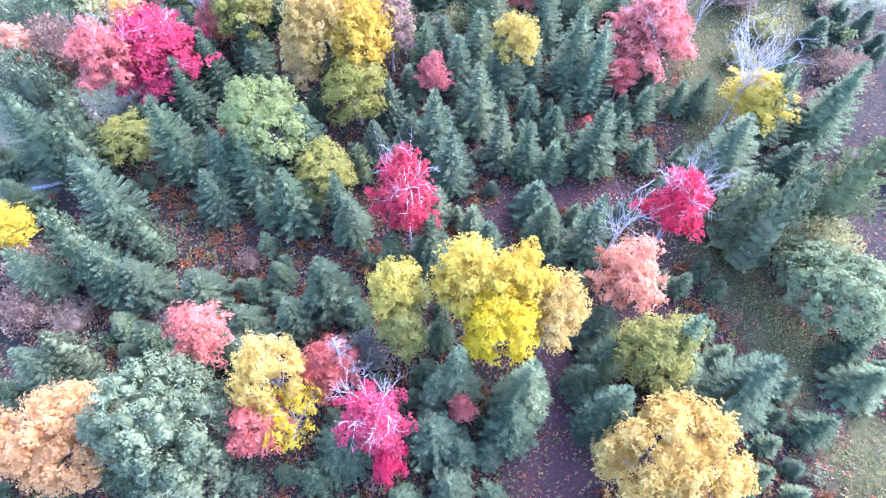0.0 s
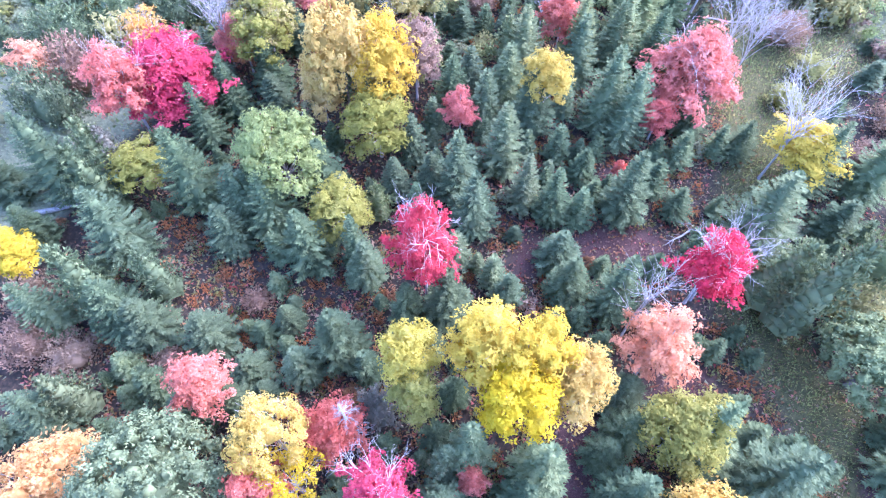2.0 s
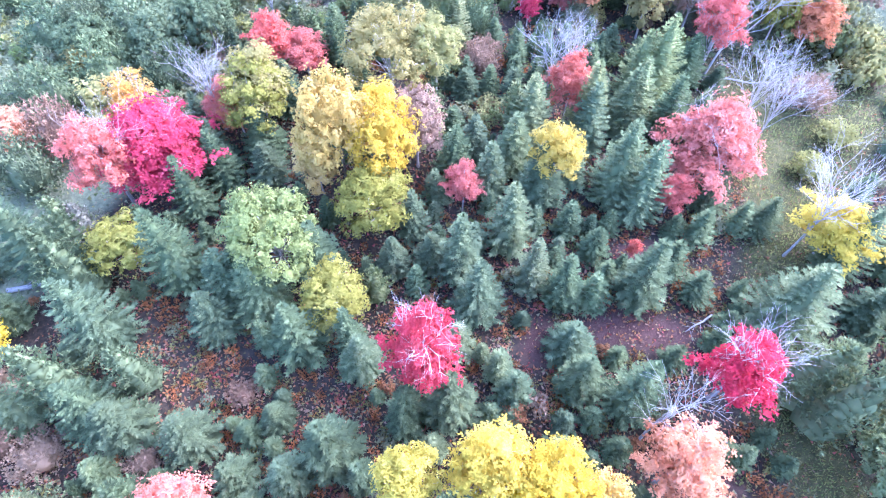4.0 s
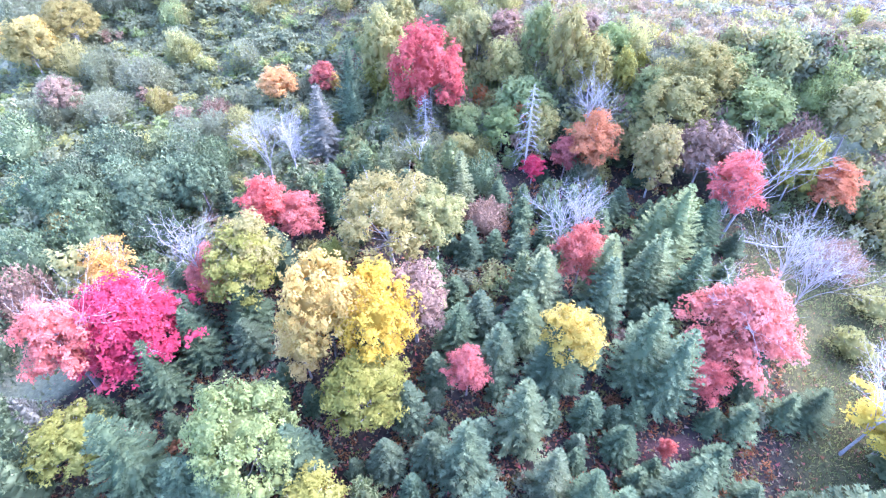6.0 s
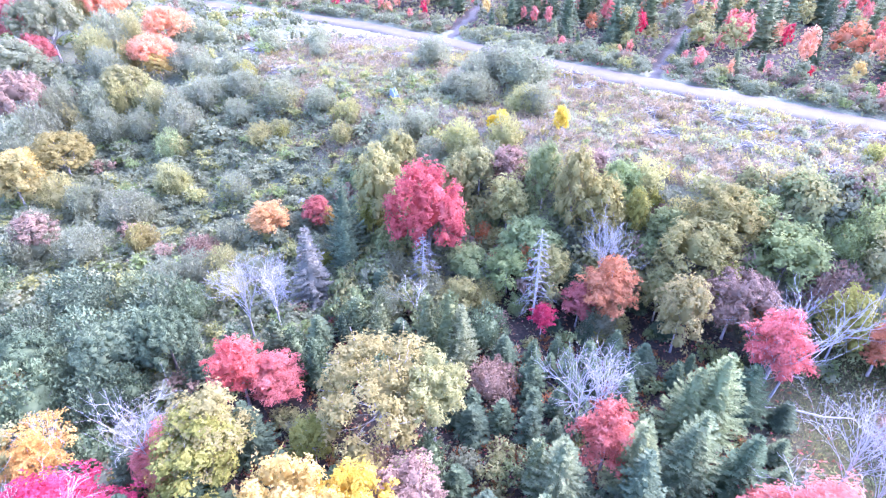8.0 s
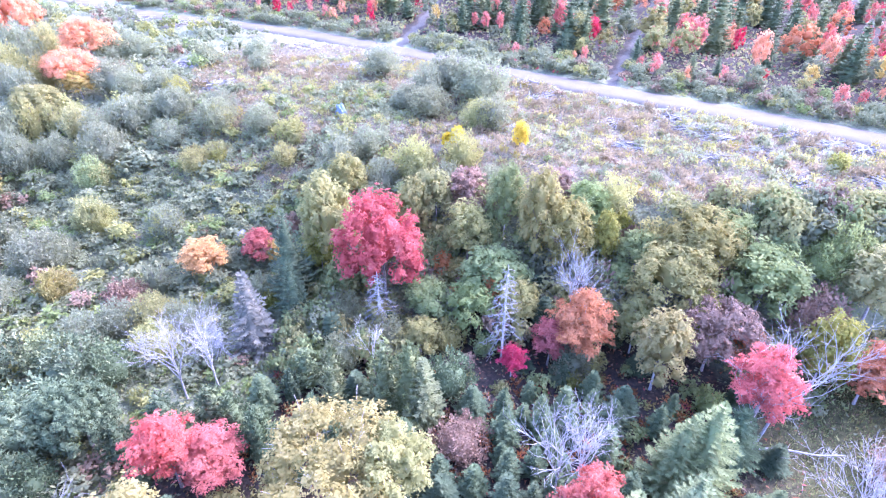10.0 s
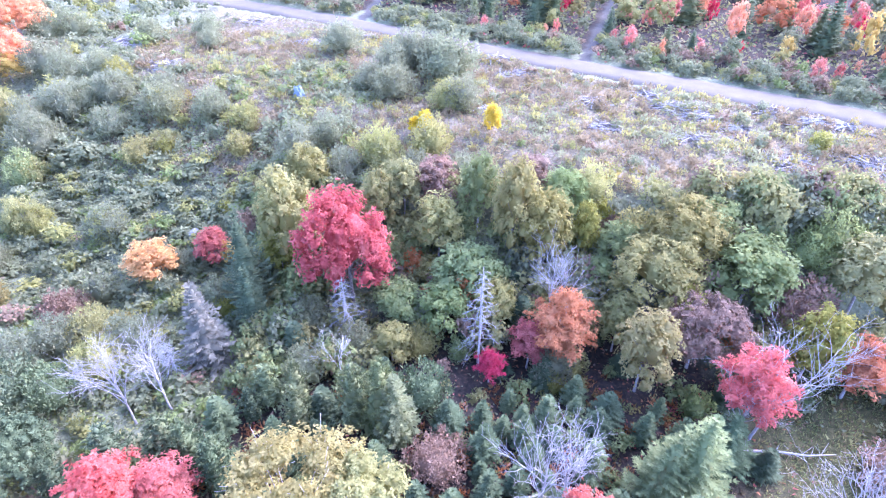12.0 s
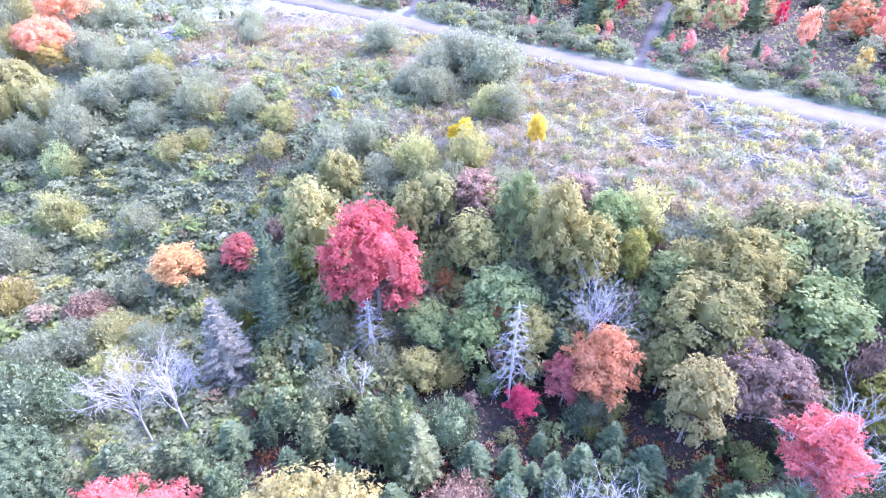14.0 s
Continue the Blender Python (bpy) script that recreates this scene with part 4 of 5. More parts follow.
grow("spruce", "pale_spruce", 15.4, 11.9, 5.9, 3.4)
grow("maple", "coral", -7.3, 12.0, 6.8, 4.0)
grow("big_spruce", "spruce", -25.9, 12.1, 6.2, 4.1)
grow("high_broadleaf", "lime", 13.3, 12.6, 7.7, 4.9)
grow("spruce", "pale_spruce", 14.5, 12.8, 9.7, 3.3)
grow("spruce", "pale_spruce", 10.8, 13.2, 5.4, 3.2)
grow("wide_pine", "pale_spruce", -24.7, 13.2, 6.2, 4.1)
grow("spruce", "spruce", -17.5, 13.2, 3.9, 3.3)
grow("high_broadleaf", "yellow", 3.3, 13.3, 10.0, 4.5)
grow("spruce", "spruce", -14.0, 13.7, 4.8, 2.9)
grow("pine", "grey_spruce", -5.1, 13.8, 5.0, 3.6)
grow("maple", "pink", -15.5, 13.8, 8.3, 4.3)
grow("high_broadleaf", "lime", -2.6, 13.8, 7.7, 3.2)
grow("high_broadleaf", "gold", 6.8, 14.4, 9.8, 3.8)
grow("spruce", "spruce", -12.6, 14.6, 3.1, 2.2)
grow("spruce", "spruce", -0.2, 15.2, 3.9, 2.4)
grow("high_broadleaf", "yellow", 4.5, 15.3, 11.2, 4.2)
grow("high_broadleaf", "chartreuse", -2.9, 15.4, 10.4, 3.3)
grow("spruce", "spruce", 10.8, 15.5, 5.4, 3.6)
grow("high_broadleaf", "yellow", 1.5, 15.9, 11.1, 4.2)
grow("spruce", "spruce", -13.9, 16.1, 3.6, 3.1)
grow("spruce", "pale_spruce", -10.4, 16.3, 4.6, 3.1)
grow("big_shrub", "brown", -27.0, 16.6, 2.7, 4.5)
grow("shrub", "brown", -20.2, 16.8, 1.7, 2.8)
grow("big_shrub", "brown", -30.0, 17.1, 4.1, 4.6)
grow("maple", "salmon", 12.3, 17.5, 9.5, 4.9)
grow("big_pine", "pine", 26.8, 17.6, 6.4, 6.6)
grow("spruce", "spruce", -8.0, 17.8, 6.8, 4.1)
grow("big_spruce", "spruce", -17.2, 18.2, 5.0, 4.2)
grow("spruce", "spruce", -21.4, 18.5, 5.5, 4.0)
grow("big_spruce", "pale_spruce", -28.9, 18.9, 6.4, 4.2)
grow("big_spruce", "spruce", -23.4, 19.1, 6.6, 4.4)
grow("spruce", "spruce", -12.2, 19.7, 2.4, 2.0)
grow("spruce", "spruce", -3.7, 19.8, 3.4, 2.4)
grow("spruce", "spruce", -12.1, 19.8, 3.3, 2.5)
grow("big_shrub", "brown", -30.5, 20.1, 4.2, 4.7)
grow("wide_pine", "pale_spruce", -25.6, 20.4, 8.8, 5.2)
grow("spruce", "spruce", -3.6, 20.6, 5.9, 3.0)
grow("spruce", "spruce", -0.8, 21.1, 6.9, 3.9)
grow("spruce", "spruce", -1.0, 21.3, 4.4, 3.4)
grow("shrub", "brown", -14.8, 21.3, 1.9, 2.7)
grow("wide_pine", "pale_spruce", 22.8, 21.5, 11.5, 5.4)
grow("big_shrub", "olive", 27.8, 21.5, 5.5, 6.1)
grow("wide_pine", "pale_spruce", -21.4, 21.6, 6.2, 4.1)
grow("big_spruce", "spruce", 10.7, 22.0, 7.8, 4.2)
grow("spruce", "spruce", 3.3, 22.2, 4.1, 2.7)
grow("fading_maple", "crimson", -2.5, 22.5, 11.4, 4.7)
grow("broadleaf", "yellow", -32.3, 22.8, 4.6, 3.5)
grow("fading_maple", "crimson", 16.4, 22.8, 8.6, 5.2)
grow("spruce", "spruce", 7.6, 23.0, 5.4, 3.6)
grow("spruce", "pale_spruce", -7.2, 23.4, 4.3, 2.7)
grow("spruce", "pale_spruce", -6.8, 23.6, 5.4, 2.9)
grow("wide_pine", "pine", 22.4, 23.8, 7.6, 6.6)
grow("spruce", "spruce", -11.2, 24.5, 6.7, 3.8)
grow("big_spruce", "spruce", -25.1, 24.7, 8.1, 5.2)
grow("spruce", "spruce", -7.8, 24.9, 6.1, 2.5)
grow("wide_pine", "pine", 29.8, 25.0, 9.6, 6.4)
grow("spruce", "spruce", -32.4, 25.4, 4.6, 3.3)
grow("spruce", "spruce", 7.1, 25.5, 4.5, 3.5)
grow("spruce", "pale_spruce", -10.3, 25.8, 3.9, 2.6)
grow("big_spruce", "spruce", -17.5, 25.8, 5.5, 4.2)
grow("broadleaf", "lime", -9.1, 27.1, 5.0, 4.4)
grow("big_spruce", "pale_spruce", -14.5, 27.6, 6.5, 5.1)
grow("wide_pine", "spruce", -27.4, 27.8, 8.6, 5.2)
grow("big_spruce", "spruce", 0.7, 27.9, 7.0, 4.3)
grow("big_spruce", "pale_spruce", 21.7, 28.2, 8.1, 5.6)
grow("big_spruce", "spruce", -16.9, 28.3, 6.3, 4.3)
grow("spruce", "spruce", 27.6, 28.6, 3.0, 2.5)
grow("pine", "pine", -6.5, 28.8, 4.6, 2.8)
grow("spruce", "spruce", 27.8, 28.9, 4.0, 3.4)
grow("spruce", "spruce", 6.6, 29.2, 6.3, 3.2)
grow("big_spruce", "spruce", -20.9, 29.5, 8.4, 4.9)
grow("spruce", "spruce", 12.0, 29.6, 7.7, 3.9)
grow("big_spruce", "spruce", 16.3, 30.1, 3.3, 2.8)
grow("big_spruce", "spruce", -31.7, 30.1, 8.6, 5.2)
grow("spruce", "pale_spruce", 4.5, 30.2, 6.3, 2.8)
grow("broadleaf", "lime", -25.0, 30.3, 4.3, 4.5)
grow("spruce", "spruce", -10.8, 30.4, 6.4, 4.0)
grow("big_broadleaf", "light_green", -13.6, 30.5, 7.6, 6.6)
grow("wide_pine", "pale_spruce", -27.9, 30.5, 7.7, 5.1)
grow("spruce", "spruce", -0.6, 30.7, 7.7, 3.8)
grow("spruce", "spruce", -5.5, 31.0, 4.5, 2.8)
grow("wide_pine", "grey_spruce", -27.2, 31.1, 6.2, 4.1)
grow("spruce", "spruce", -2.7, 31.5, 4.4, 2.9)
grow("big_spruce", "pale_spruce", 31.1, 32.6, 8.2, 4.8)
grow("maple", "coral", 11.9, 32.6, 2.6, 1.3)
grow("spruce", "spruce", 9.2, 32.9, 3.6, 2.6)
grow("big_spruce", "pale_spruce", 26.6, 32.9, 7.2, 4.4)
grow("maple", "pink", -26.4, 35.0, 9.4, 5.0)
grow("spruce", "pale_spruce", 2.8, 33.3, 7.2, 3.8)
grow("maple", "yellow", 25.7, 33.7, 6.0, 6.0)
grow("spruce", "spruce", -4.3, 34.1, 5.2, 2.9)
grow("broadleaf", "lime", -7.0, 34.4, 6.4, 5.1)
grow("shrub", "brown", 31.0, 35.0, 2.5, 3.6)
grow("big_spruce", "spruce", -21.3, 35.1, 6.2, 4.1)
grow("big_spruce", "spruce", 22.0, 35.8, 3.9, 3.3)
grow("big_shrub", "spruce", -34.6, 36.2, 6.1, 6.1)
grow("maple", "coral", -0.7, 36.2, 5.4, 3.0)
grow("big_spruce", "pale_spruce", 12.7, 36.7, 8.1, 4.5)
grow("maple", "coral", 15.0, 36.8, 4.3, 3.4)
grow("upright_broadleaf", "gold", -9.9, 37.6, 10.4, 5.2)
grow("high_broadleaf", "amber", 5.9, 37.4, 7.8, 3.5)
grow("wide_maple", "crimson", -23.6, 37.3, 7.8, 8.4)
grow("spruce", "spruce", 5.1, 37.3, 6.6, 4.0)
grow("big_spruce", "spruce", 18.1, 37.5, 4.5, 3.8)
grow("spruce", "spruce", -19.6, 37.6, 6.2, 3.3)
grow("spruce", "pale_spruce", 1.3, 37.9, 6.0, 3.3)
grow("upright_broadleaf", "amber", -6.8, 38.1, 9.2, 5.2)
grow("broadleaf", "gold", -11.6, 36.6, 6.2, 3.2)
grow("big_spruce", "pale_spruce", 11.1, 38.3, 8.4, 4.8)
grow("spruce", "spruce", -16.3, 38.5, 4.3, 3.5)
grow("big_shrub", "brown", 35.6, 38.8, 2.9, 5.8)
grow("maple", "salmon", -36.5, 39.2, 5.4, 3.9)
grow("spruce", "spruce", -20.5, 39.3, 5.3, 3.3)
grow("big_spruce", "spruce", -1.4, 39.5, 5.7, 4.2)
grow("big_shrub", "brown", -33.6, 40.0, 5.7, 5.7)
grow("wide_maple", "pink", 17.8, 40.0, 7.4, 8.0)
grow("broadleaf", "brown", -4.5, 40.1, 7.5, 4.4)
grow("spruce", "pale_spruce", 3.1, 40.2, 6.2, 3.8)
grow("spruce", "spruce", -16.9, 40.6, 5.7, 3.8)
grow("spruce", "spruce", -0.0, 40.9, 5.4, 3.4)
grow("big_shrub", "pale_spruce", -34.8, 41.0, 4.0, 4.4)
grow("shrub", "olive", 27.0, 41.1, 2.2, 3.7)
grow("broadleaf", "olive", -4.5, 41.6, 5.7, 3.6)
grow("maple", "peach", -27.7, 41.9, 5.7, 3.5)
grow("broadleaf", "lime", -17.3, 42.1, 7.6, 5.1)
grow("maple", "orange", -19.3, 42.2, 4.4, 3.6)
grow("spruce", "spruce", -22.5, 42.4, 4.4, 2.4)
grow("spruce", "pale_spruce", 9.0, 42.7, 6.6, 3.7)
grow("big_spruce", "pine", 4.3, 42.8, 7.0, 4.6)
grow("thin_broadleaf", "peach", -27.9, 43.1, 5.2, 3.7)
grow("maple", "coral", -20.2, 43.5, 4.4, 5.0)
grow("broadleaf", "straw", -17.3, 43.5, 7.4, 5.0)
grow("pine", "pine", 3.1, 43.8, 5.6, 3.5)
grow("spruce", "pine", 9.0, 44.0, 7.4, 3.9)
grow("shrub", "pale_spruce", -26.3, 44.1, 3.3, 3.6)
grow("big_shrub", "pale_spruce", -35.1, 44.2, 5.1, 5.7)
grow("spruce", "spruce", 15.6, 44.3, 6.3, 3.7)
grow("shrub", "olive", 29.9, 44.4, 1.9, 3.9)
grow("spruce", "pale_spruce", 12.2, 44.6, 6.6, 3.6)
grow("shrub", "brown", -7.1, 44.6, 2.5, 2.7)
grow("pine", "pale_spruce", -3.6, 44.7, 4.7, 3.1)
grow("big_shrub", "pale_spruce", -38.4, 44.9, 3.7, 5.3)
grow("broadleaf", "lime", -11.4, 45.1, 4.2, 2.8)
grow("big_spruce", "pine", 12.9, 45.2, 7.1, 4.3)
grow("maple", "coral", 7.5, 45.3, 7.0, 4.0)
grow("spruce", "spruce", -15.7, 45.5, 5.3, 3.3)
grow("big_shrub", "pale_spruce", -32.1, 46.9, 5.6, 6.2)
grow("big_thin", "wheat", -7.1, 46.9, 7.6, 8.2)
grow("high_broadleaf", "olive", -3.5, 46.9, 7.8, 4.4)
grow("big_shrub", "spruce", -27.2, 47.5, 5.3, 5.9)
grow("broadleaf", "straw", -34.1, 47.8, 3.5, 3.2)
grow("big_shrub", "spruce", -25.7, 48.4, 4.3, 4.3)
grow("big_shrub", "brown", 28.5, 48.4, 2.6, 5.1)
grow("big_spruce", "pine", 15.1, 48.7, 8.0, 4.9)
grow("big_spruce", "pine", 13.6, 48.7, 6.8, 4.5)
grow("big_shrub", "pale_spruce", -31.5, 49.4, 4.5, 5.0)
grow("maple", "coral", -17.6, 49.5, 6.9, 4.6)
grow("maple", "coral", -15.2, 49.7, 4.6, 4.8)
grow("big_pine", "spruce", -34.5, 49.8, 4.9, 4.9)
grow("big_spruce", "spruce", 18.3, 50.6, 5.0, 4.2)
grow("big_pine", "pale_spruce", -27.6, 50.8, 5.3, 5.3)
grow("pine", "spruce", -21.7, 51.1, 4.0, 3.3)
grow("pine", "spruce", -12.7, 51.2, 5.0, 3.1)
grow("big_shrub", "brown", 0.4, 51.3, 3.4, 4.6)
grow("big_shrub", "spruce", -38.8, 51.7, 5.0, 7.2)
grow("big_pine", "spruce", -24.1, 51.8, 5.8, 4.8)
grow("pine", "pale_spruce", -12.8, 52.2, 4.1, 3.4)
grow("maple", "coral", 20.4, 52.5, 8.6, 5.2)
grow("spruce", "spruce", 11.0, 52.9, 3.0, 2.3)
grow("pine", "pale_spruce", -19.4, 52.9, 4.7, 3.9)
grow("big_shrub", "pale_spruce", -27.0, 52.9, 4.9, 7.0)
grow("big_shrub", "pale_spruce", -31.5, 52.9, 5.3, 6.2)
grow("big_shrub", "spruce", -36.1, 52.9, 5.4, 5.4)
grow("pine", "pale_spruce", -14.8, 53.0, 4.3, 3.5)
grow("pine", "pale_spruce", -16.2, 53.3, 4.7, 3.9)
grow("spruce", "pine", -2.0, 53.8, 6.4, 3.2)
grow("spruce", "spruce", 12.0, 54.0, 3.0, 2.5)
grow("spruce", "spruce", 1.4, 54.1, 3.1, 2.6)
grow("shrub", "green", 18.4, 54.3, 2.7, 3.0)
grow("wide_pine", "pine", -2.9, 54.5, 7.4, 5.0)
grow("maple", "orange", 29.5, 54.7, 5.8, 4.5)
grow("pine", "pine", -4.7, 55.2, 6.6, 3.9)
grow("pine", "pine", -8.6, 55.4, 4.6, 3.0)
grow("big_shrub", "pale_spruce", -0.1, 55.9, 4.5, 4.5)
grow("pine", "spruce", -11.7, 56.1, 3.1, 2.4)
grow("pine", "pine", -8.7, 57.0, 4.8, 2.8)
grow("pine", "pine", -10.8, 57.4, 3.8, 3.7)
grow("big_shrub", "spruce", -35.3, 57.7, 5.1, 7.3)
grow("big_shrub", "pale_spruce", -28.2, 57.9, 4.8, 6.9)
grow("big_shrub", "pale_spruce", -25.5, 57.9, 4.1, 4.5)
grow("spruce", "spruce", 8.7, 57.9, 2.8, 2.4)
grow("maple", "crimson", 4.7, 58.1, 3.4, 2.5)
grow("big_broadleaf", "brown", 19.7, 58.2, 6.8, 5.9)
grow("big_shrub", "pale_spruce", -45.6, 58.7, 5.2, 7.5)
grow("big_shrub", "pine", -30.8, 59.3, 4.6, 5.1)
grow("maple", "orange", 10.1, 59.4, 7.4, 5.2)
grow("maple", "rose", 7.8, 59.4, 4.8, 3.6)
grow("big_shrub", "olive", -23.2, 60.5, 3.9, 4.3)
grow("big_shrub", "grey_green", -29.4, 61.6, 4.4, 4.9)
grow("spruce", "grey_spruce", -15.7, 61.5, 8.4, 4.2)
grow("big_shrub", "grey_green", -22.1, 63.0, 3.5, 4.4)
grow("big_shrub", "grey_green", -27.4, 63.1, 3.9, 4.9)
grow("big_shrub", "olive", -25.0, 63.9, 3.7, 4.6)
grow("shrub", "straw", -23.8, 64.6, 2.1, 3.5)
grow("spruce", "spruce", -13.0, 64.4, 7.2, 3.0)
grow("shrub", "grey_green", -46.2, 64.8, 4.7, 3.9)
grow("big_shrub", "grey_green", -40.4, 66.2, 4.3, 6.2)
grow("shrub", "lime", -16.1, 66.3, 2.5, 2.1)
grow("mid_broadleaf", "brown", -45.4, 66.3, 4.8, 3.7)
grow("upright_broadleaf", "rose", -5.5, 66.3, 10.5, 6.8)
grow("big_shrub", "grey_green", -45.6, 66.4, 4.2, 6.1)
grow("shrub", "brown", -29.4, 66.8, 2.8, 3.5)
grow("shrub", "grey_green", -17.1, 67.1, 3.5, 3.5)
grow("big_shrub", "brown", -29.0, 67.4, 3.1, 4.5)
grow("big_spruce", "spruce", -13.6, 67.0, 9.6, 4.6)
grow("shrub", "straw", -35.6, 67.5, 3.5, 2.9)
grow("shrub", "straw", -35.6, 68.5, 2.8, 4.0)
grow("shrub", "grey_green", -27.0, 69.3, 3.9, 3.6)
grow("mid_broadleaf", "peach", -22.9, 70.8, 4.2, 4.0)
grow("big_shrub", "grey_green", -49.3, 70.9, 3.3, 4.7)
grow("shrub", "rose", -49.5, 71.8, 2.0, 2.0)
grow("shrub", "grey_green", -20.7, 72.0, 2.7, 2.7)
grow("mid_broadleaf", "rose", -18.2, 72.7, 3.4, 3.4)
grow("big_shrub", "grey_green", -39.6, 72.8, 4.8, 6.9)
grow("big_shrub", "grey_green", -38.0, 73.1, 4.0, 4.5)
grow("big_shrub", "grey_green", -46.3, 74.6, 4.7, 4.7)
grow("mid_broadleaf", "straw", -53.5, 75.0, 7.0, 5.4)
grow("shrub", "brown", -15.5, 75.5, 2.7, 3.4)
grow("big_shrub", "olive", -49.4, 75.6, 5.2, 5.2)
grow("shrub", "grey_green", -45.1, 76.5, 3.9, 3.9)
grow("big_shrub", "grey_green", -28.7, 76.8, 3.9, 4.9)
grow("shrub", "olive", -29.0, 76.8, 3.5, 3.9)
grow("shrub", "lime", 39.2, 77.1, 2.1, 2.4)
grow("shrub", "olive", -36.8, 77.9, 4.2, 3.7)
grow("big_broadleaf", "gold", -55.9, 78.0, 5.9, 7.4)
grow("big_shrub", "olive", -37.1, 78.2, 4.6, 4.6)
grow("shrub", "lime", -18.2, 78.2, 1.8, 1.6)
grow("big_shrub", "olive", -36.1, 78.3, 3.2, 4.0)
grow("big_broadleaf", "straw", -52.4, 82.0, 5.9, 7.0)
grow("big_shrub", "sage", -56.3, 84.8, 5.3, 5.3)
grow("big_shrub", "grey_green", -61.4, 85.3, 7.1, 7.1)
grow("shrub", "olive", -18.0, 85.4, 3.1, 3.4)
grow("big_shrub", "light_green", -40.5, 85.6, 4.5, 4.5)
grow("shrub", "olive", -39.9, 85.8, 3.7, 4.2)
grow("big_shrub", "olive", -28.9, 86.8, 3.4, 4.3)
grow("shrub", "lime", -26.2, 87.3, 2.4, 2.4)
grow("big_shrub", "grey_green", -53.6, 88.3, 5.1, 4.2)
grow("shrub", "olive", -26.6, 88.5, 2.9, 4.1)
grow("big_shrub", "grey_green", -60.6, 88.7, 7.3, 7.3)
grow("big_shrub", "grey_green", 5.7, 88.7, 4.4, 4.9)
grow("big_shrub", "grey_green", -41.5, 88.8, 4.3, 4.3)
grow("shrub", "olive", -17.5, 88.9, 2.0, 2.3)
grow("big_shrub", "grey_green", -50.3, 89.0, 6.0, 5.4)
grow("big_shrub", "olive", 4.4, 89.2, 3.9, 5.6)
grow("big_shrub", "grey_green", -46.2, 89.7, 4.9, 4.9)
grow("shrub", "olive", -18.1, 90.0, 2.8, 4.0)
grow("big_shrub", "grey_green", -40.6, 90.0, 5.5, 6.9)
grow("big_shrub", "sage", -33.5, 92.0, 3.9, 4.8)
grow("big_shrub", "grey_green", -22.0, 92.0, 3.9, 4.8)
grow("shrub", "straw", -57.9, 92.7, 5.1, 3.9)
grow("big_shrub", "grey_green", -42.7, 93.3, 6.0, 5.0)
grow("big_broadleaf", "brown", -65.9, 93.4, 9.1, 8.3)
grow("big_shrub", "grey_green", -61.3, 93.6, 6.5, 4.6)
grow("big_shrub", "grey_green", -1.7, 93.9, 4.6, 6.6)
grow("big_shrub", "grey_green", -28.0, 93.9, 4.7, 5.8)
grow("big_shrub", "olive", -27.9, 94.1, 3.7, 4.6)
grow("big_shrub", "grey_green", -55.1, 94.5, 6.6, 5.1)
grow("big_shrub", "olive", -46.5, 95.6, 5.6, 4.7)
grow("shrub", "olive", -52.6, 96.1, 5.8, 3.9)
grow("big_shrub", "sage", -39.9, 96.2, 5.4, 5.4)
grow("big_shrub", "grey_green", -61.2, 96.2, 7.1, 4.7)
grow("big_shrub", "grey_green", -4.6, 96.6, 3.7, 4.2)
grow("big_shrub", "grey_green", -28.3, 96.9, 4.0, 5.7)
grow("big_shrub", "sage", -42.1, 97.3, 4.3, 5.4)
grow("shrub", "olive", -50.6, 97.4, 4.9, 3.5)
grow("big_shrub", "sage", -38.8, 97.5, 4.2, 5.3)
grow("big_shrub", "grey_green", 5.1, 97.9, 6.3, 9.1)
grow("big_shrub", "sage", -35.1, 98.2, 4.2, 5.2)
grow("big_shrub", "grey_green", -34.8, 98.6, 4.0, 4.5)
grow("big_shrub", "grey_green", -1.9, 99.2, 5.1, 5.7)
grow("big_broadleaf", "olive", -54.5, 100.8, 5.3, 6.7)
grow("big_shrub", "grey_green", 3.6, 101.1, 5.3, 5.9)
grow("big_shrub", "grey_green", -42.6, 102.9, 5.1, 5.1)
grow("big_shrub", "grey_green", 1.2, 103.3, 6.0, 8.6)
grow("big_shrub", "lime", -36.6, 103.6, 3.4, 4.3)
grow("big_shrub", "sage", -57.5, 103.9, 6.8, 4.9)
grow("big_broadleaf", "grey_green", -75.1, 104.4, 8.7, 10.9)
grow("big_shrub", "sage", -38.8, 104.5, 4.5, 4.5)
grow("mid_broadleaf", "gold", -51.7, 106.5, 4.0, 3.7)
grow("big_shrub", "sage", -61.5, 107.1, 6.4, 4.9)
grow("big_shrub", "grey_green", -46.9, 107.6, 5.6, 8.0)
grow("big_shrub", "straw", -57.7, 108.4, 6.4, 4.9)
grow("mid_broadleaf", "gold", -77.4, 108.6, 6.2, 5.2)
grow("big_broadleaf", "salmon", -53.7, 109.0, 5.8, 7.3)
grow("big_shrub", "grey_green", -8.9, 111.0, 4.7, 6.7)
grow("big_broadleaf", "rose", -75.0, 111.2, 6.5, 5.9)
grow("big_shrub", "olive", -65.6, 112.4, 7.8, 7.1)
grow("big_shrub", "sage", -28.1, 115.2, 3.3, 4.2)
grow("big_broadleaf", "grey_green", -75.3, 116.4, 11.2, 10.1)
grow("big_broadleaf", "rose", -81.8, 117.5, 9.8, 8.2)
grow("big_shrub", "grey_green", -51.9, 117.7, 5.2, 5.7)
grow("big_shrub", "sage", -66.1, 118.2, 8.5, 7.1)
grow("big_shrub", "grey_green", -37.5, 118.4, 3.6, 4.5)
grow("big_broadleaf", "salmon", -55.7, 118.6, 7.2, 8.4)
grow("big_shrub", "grey_green", -48.2, 119.1, 5.1, 5.7)
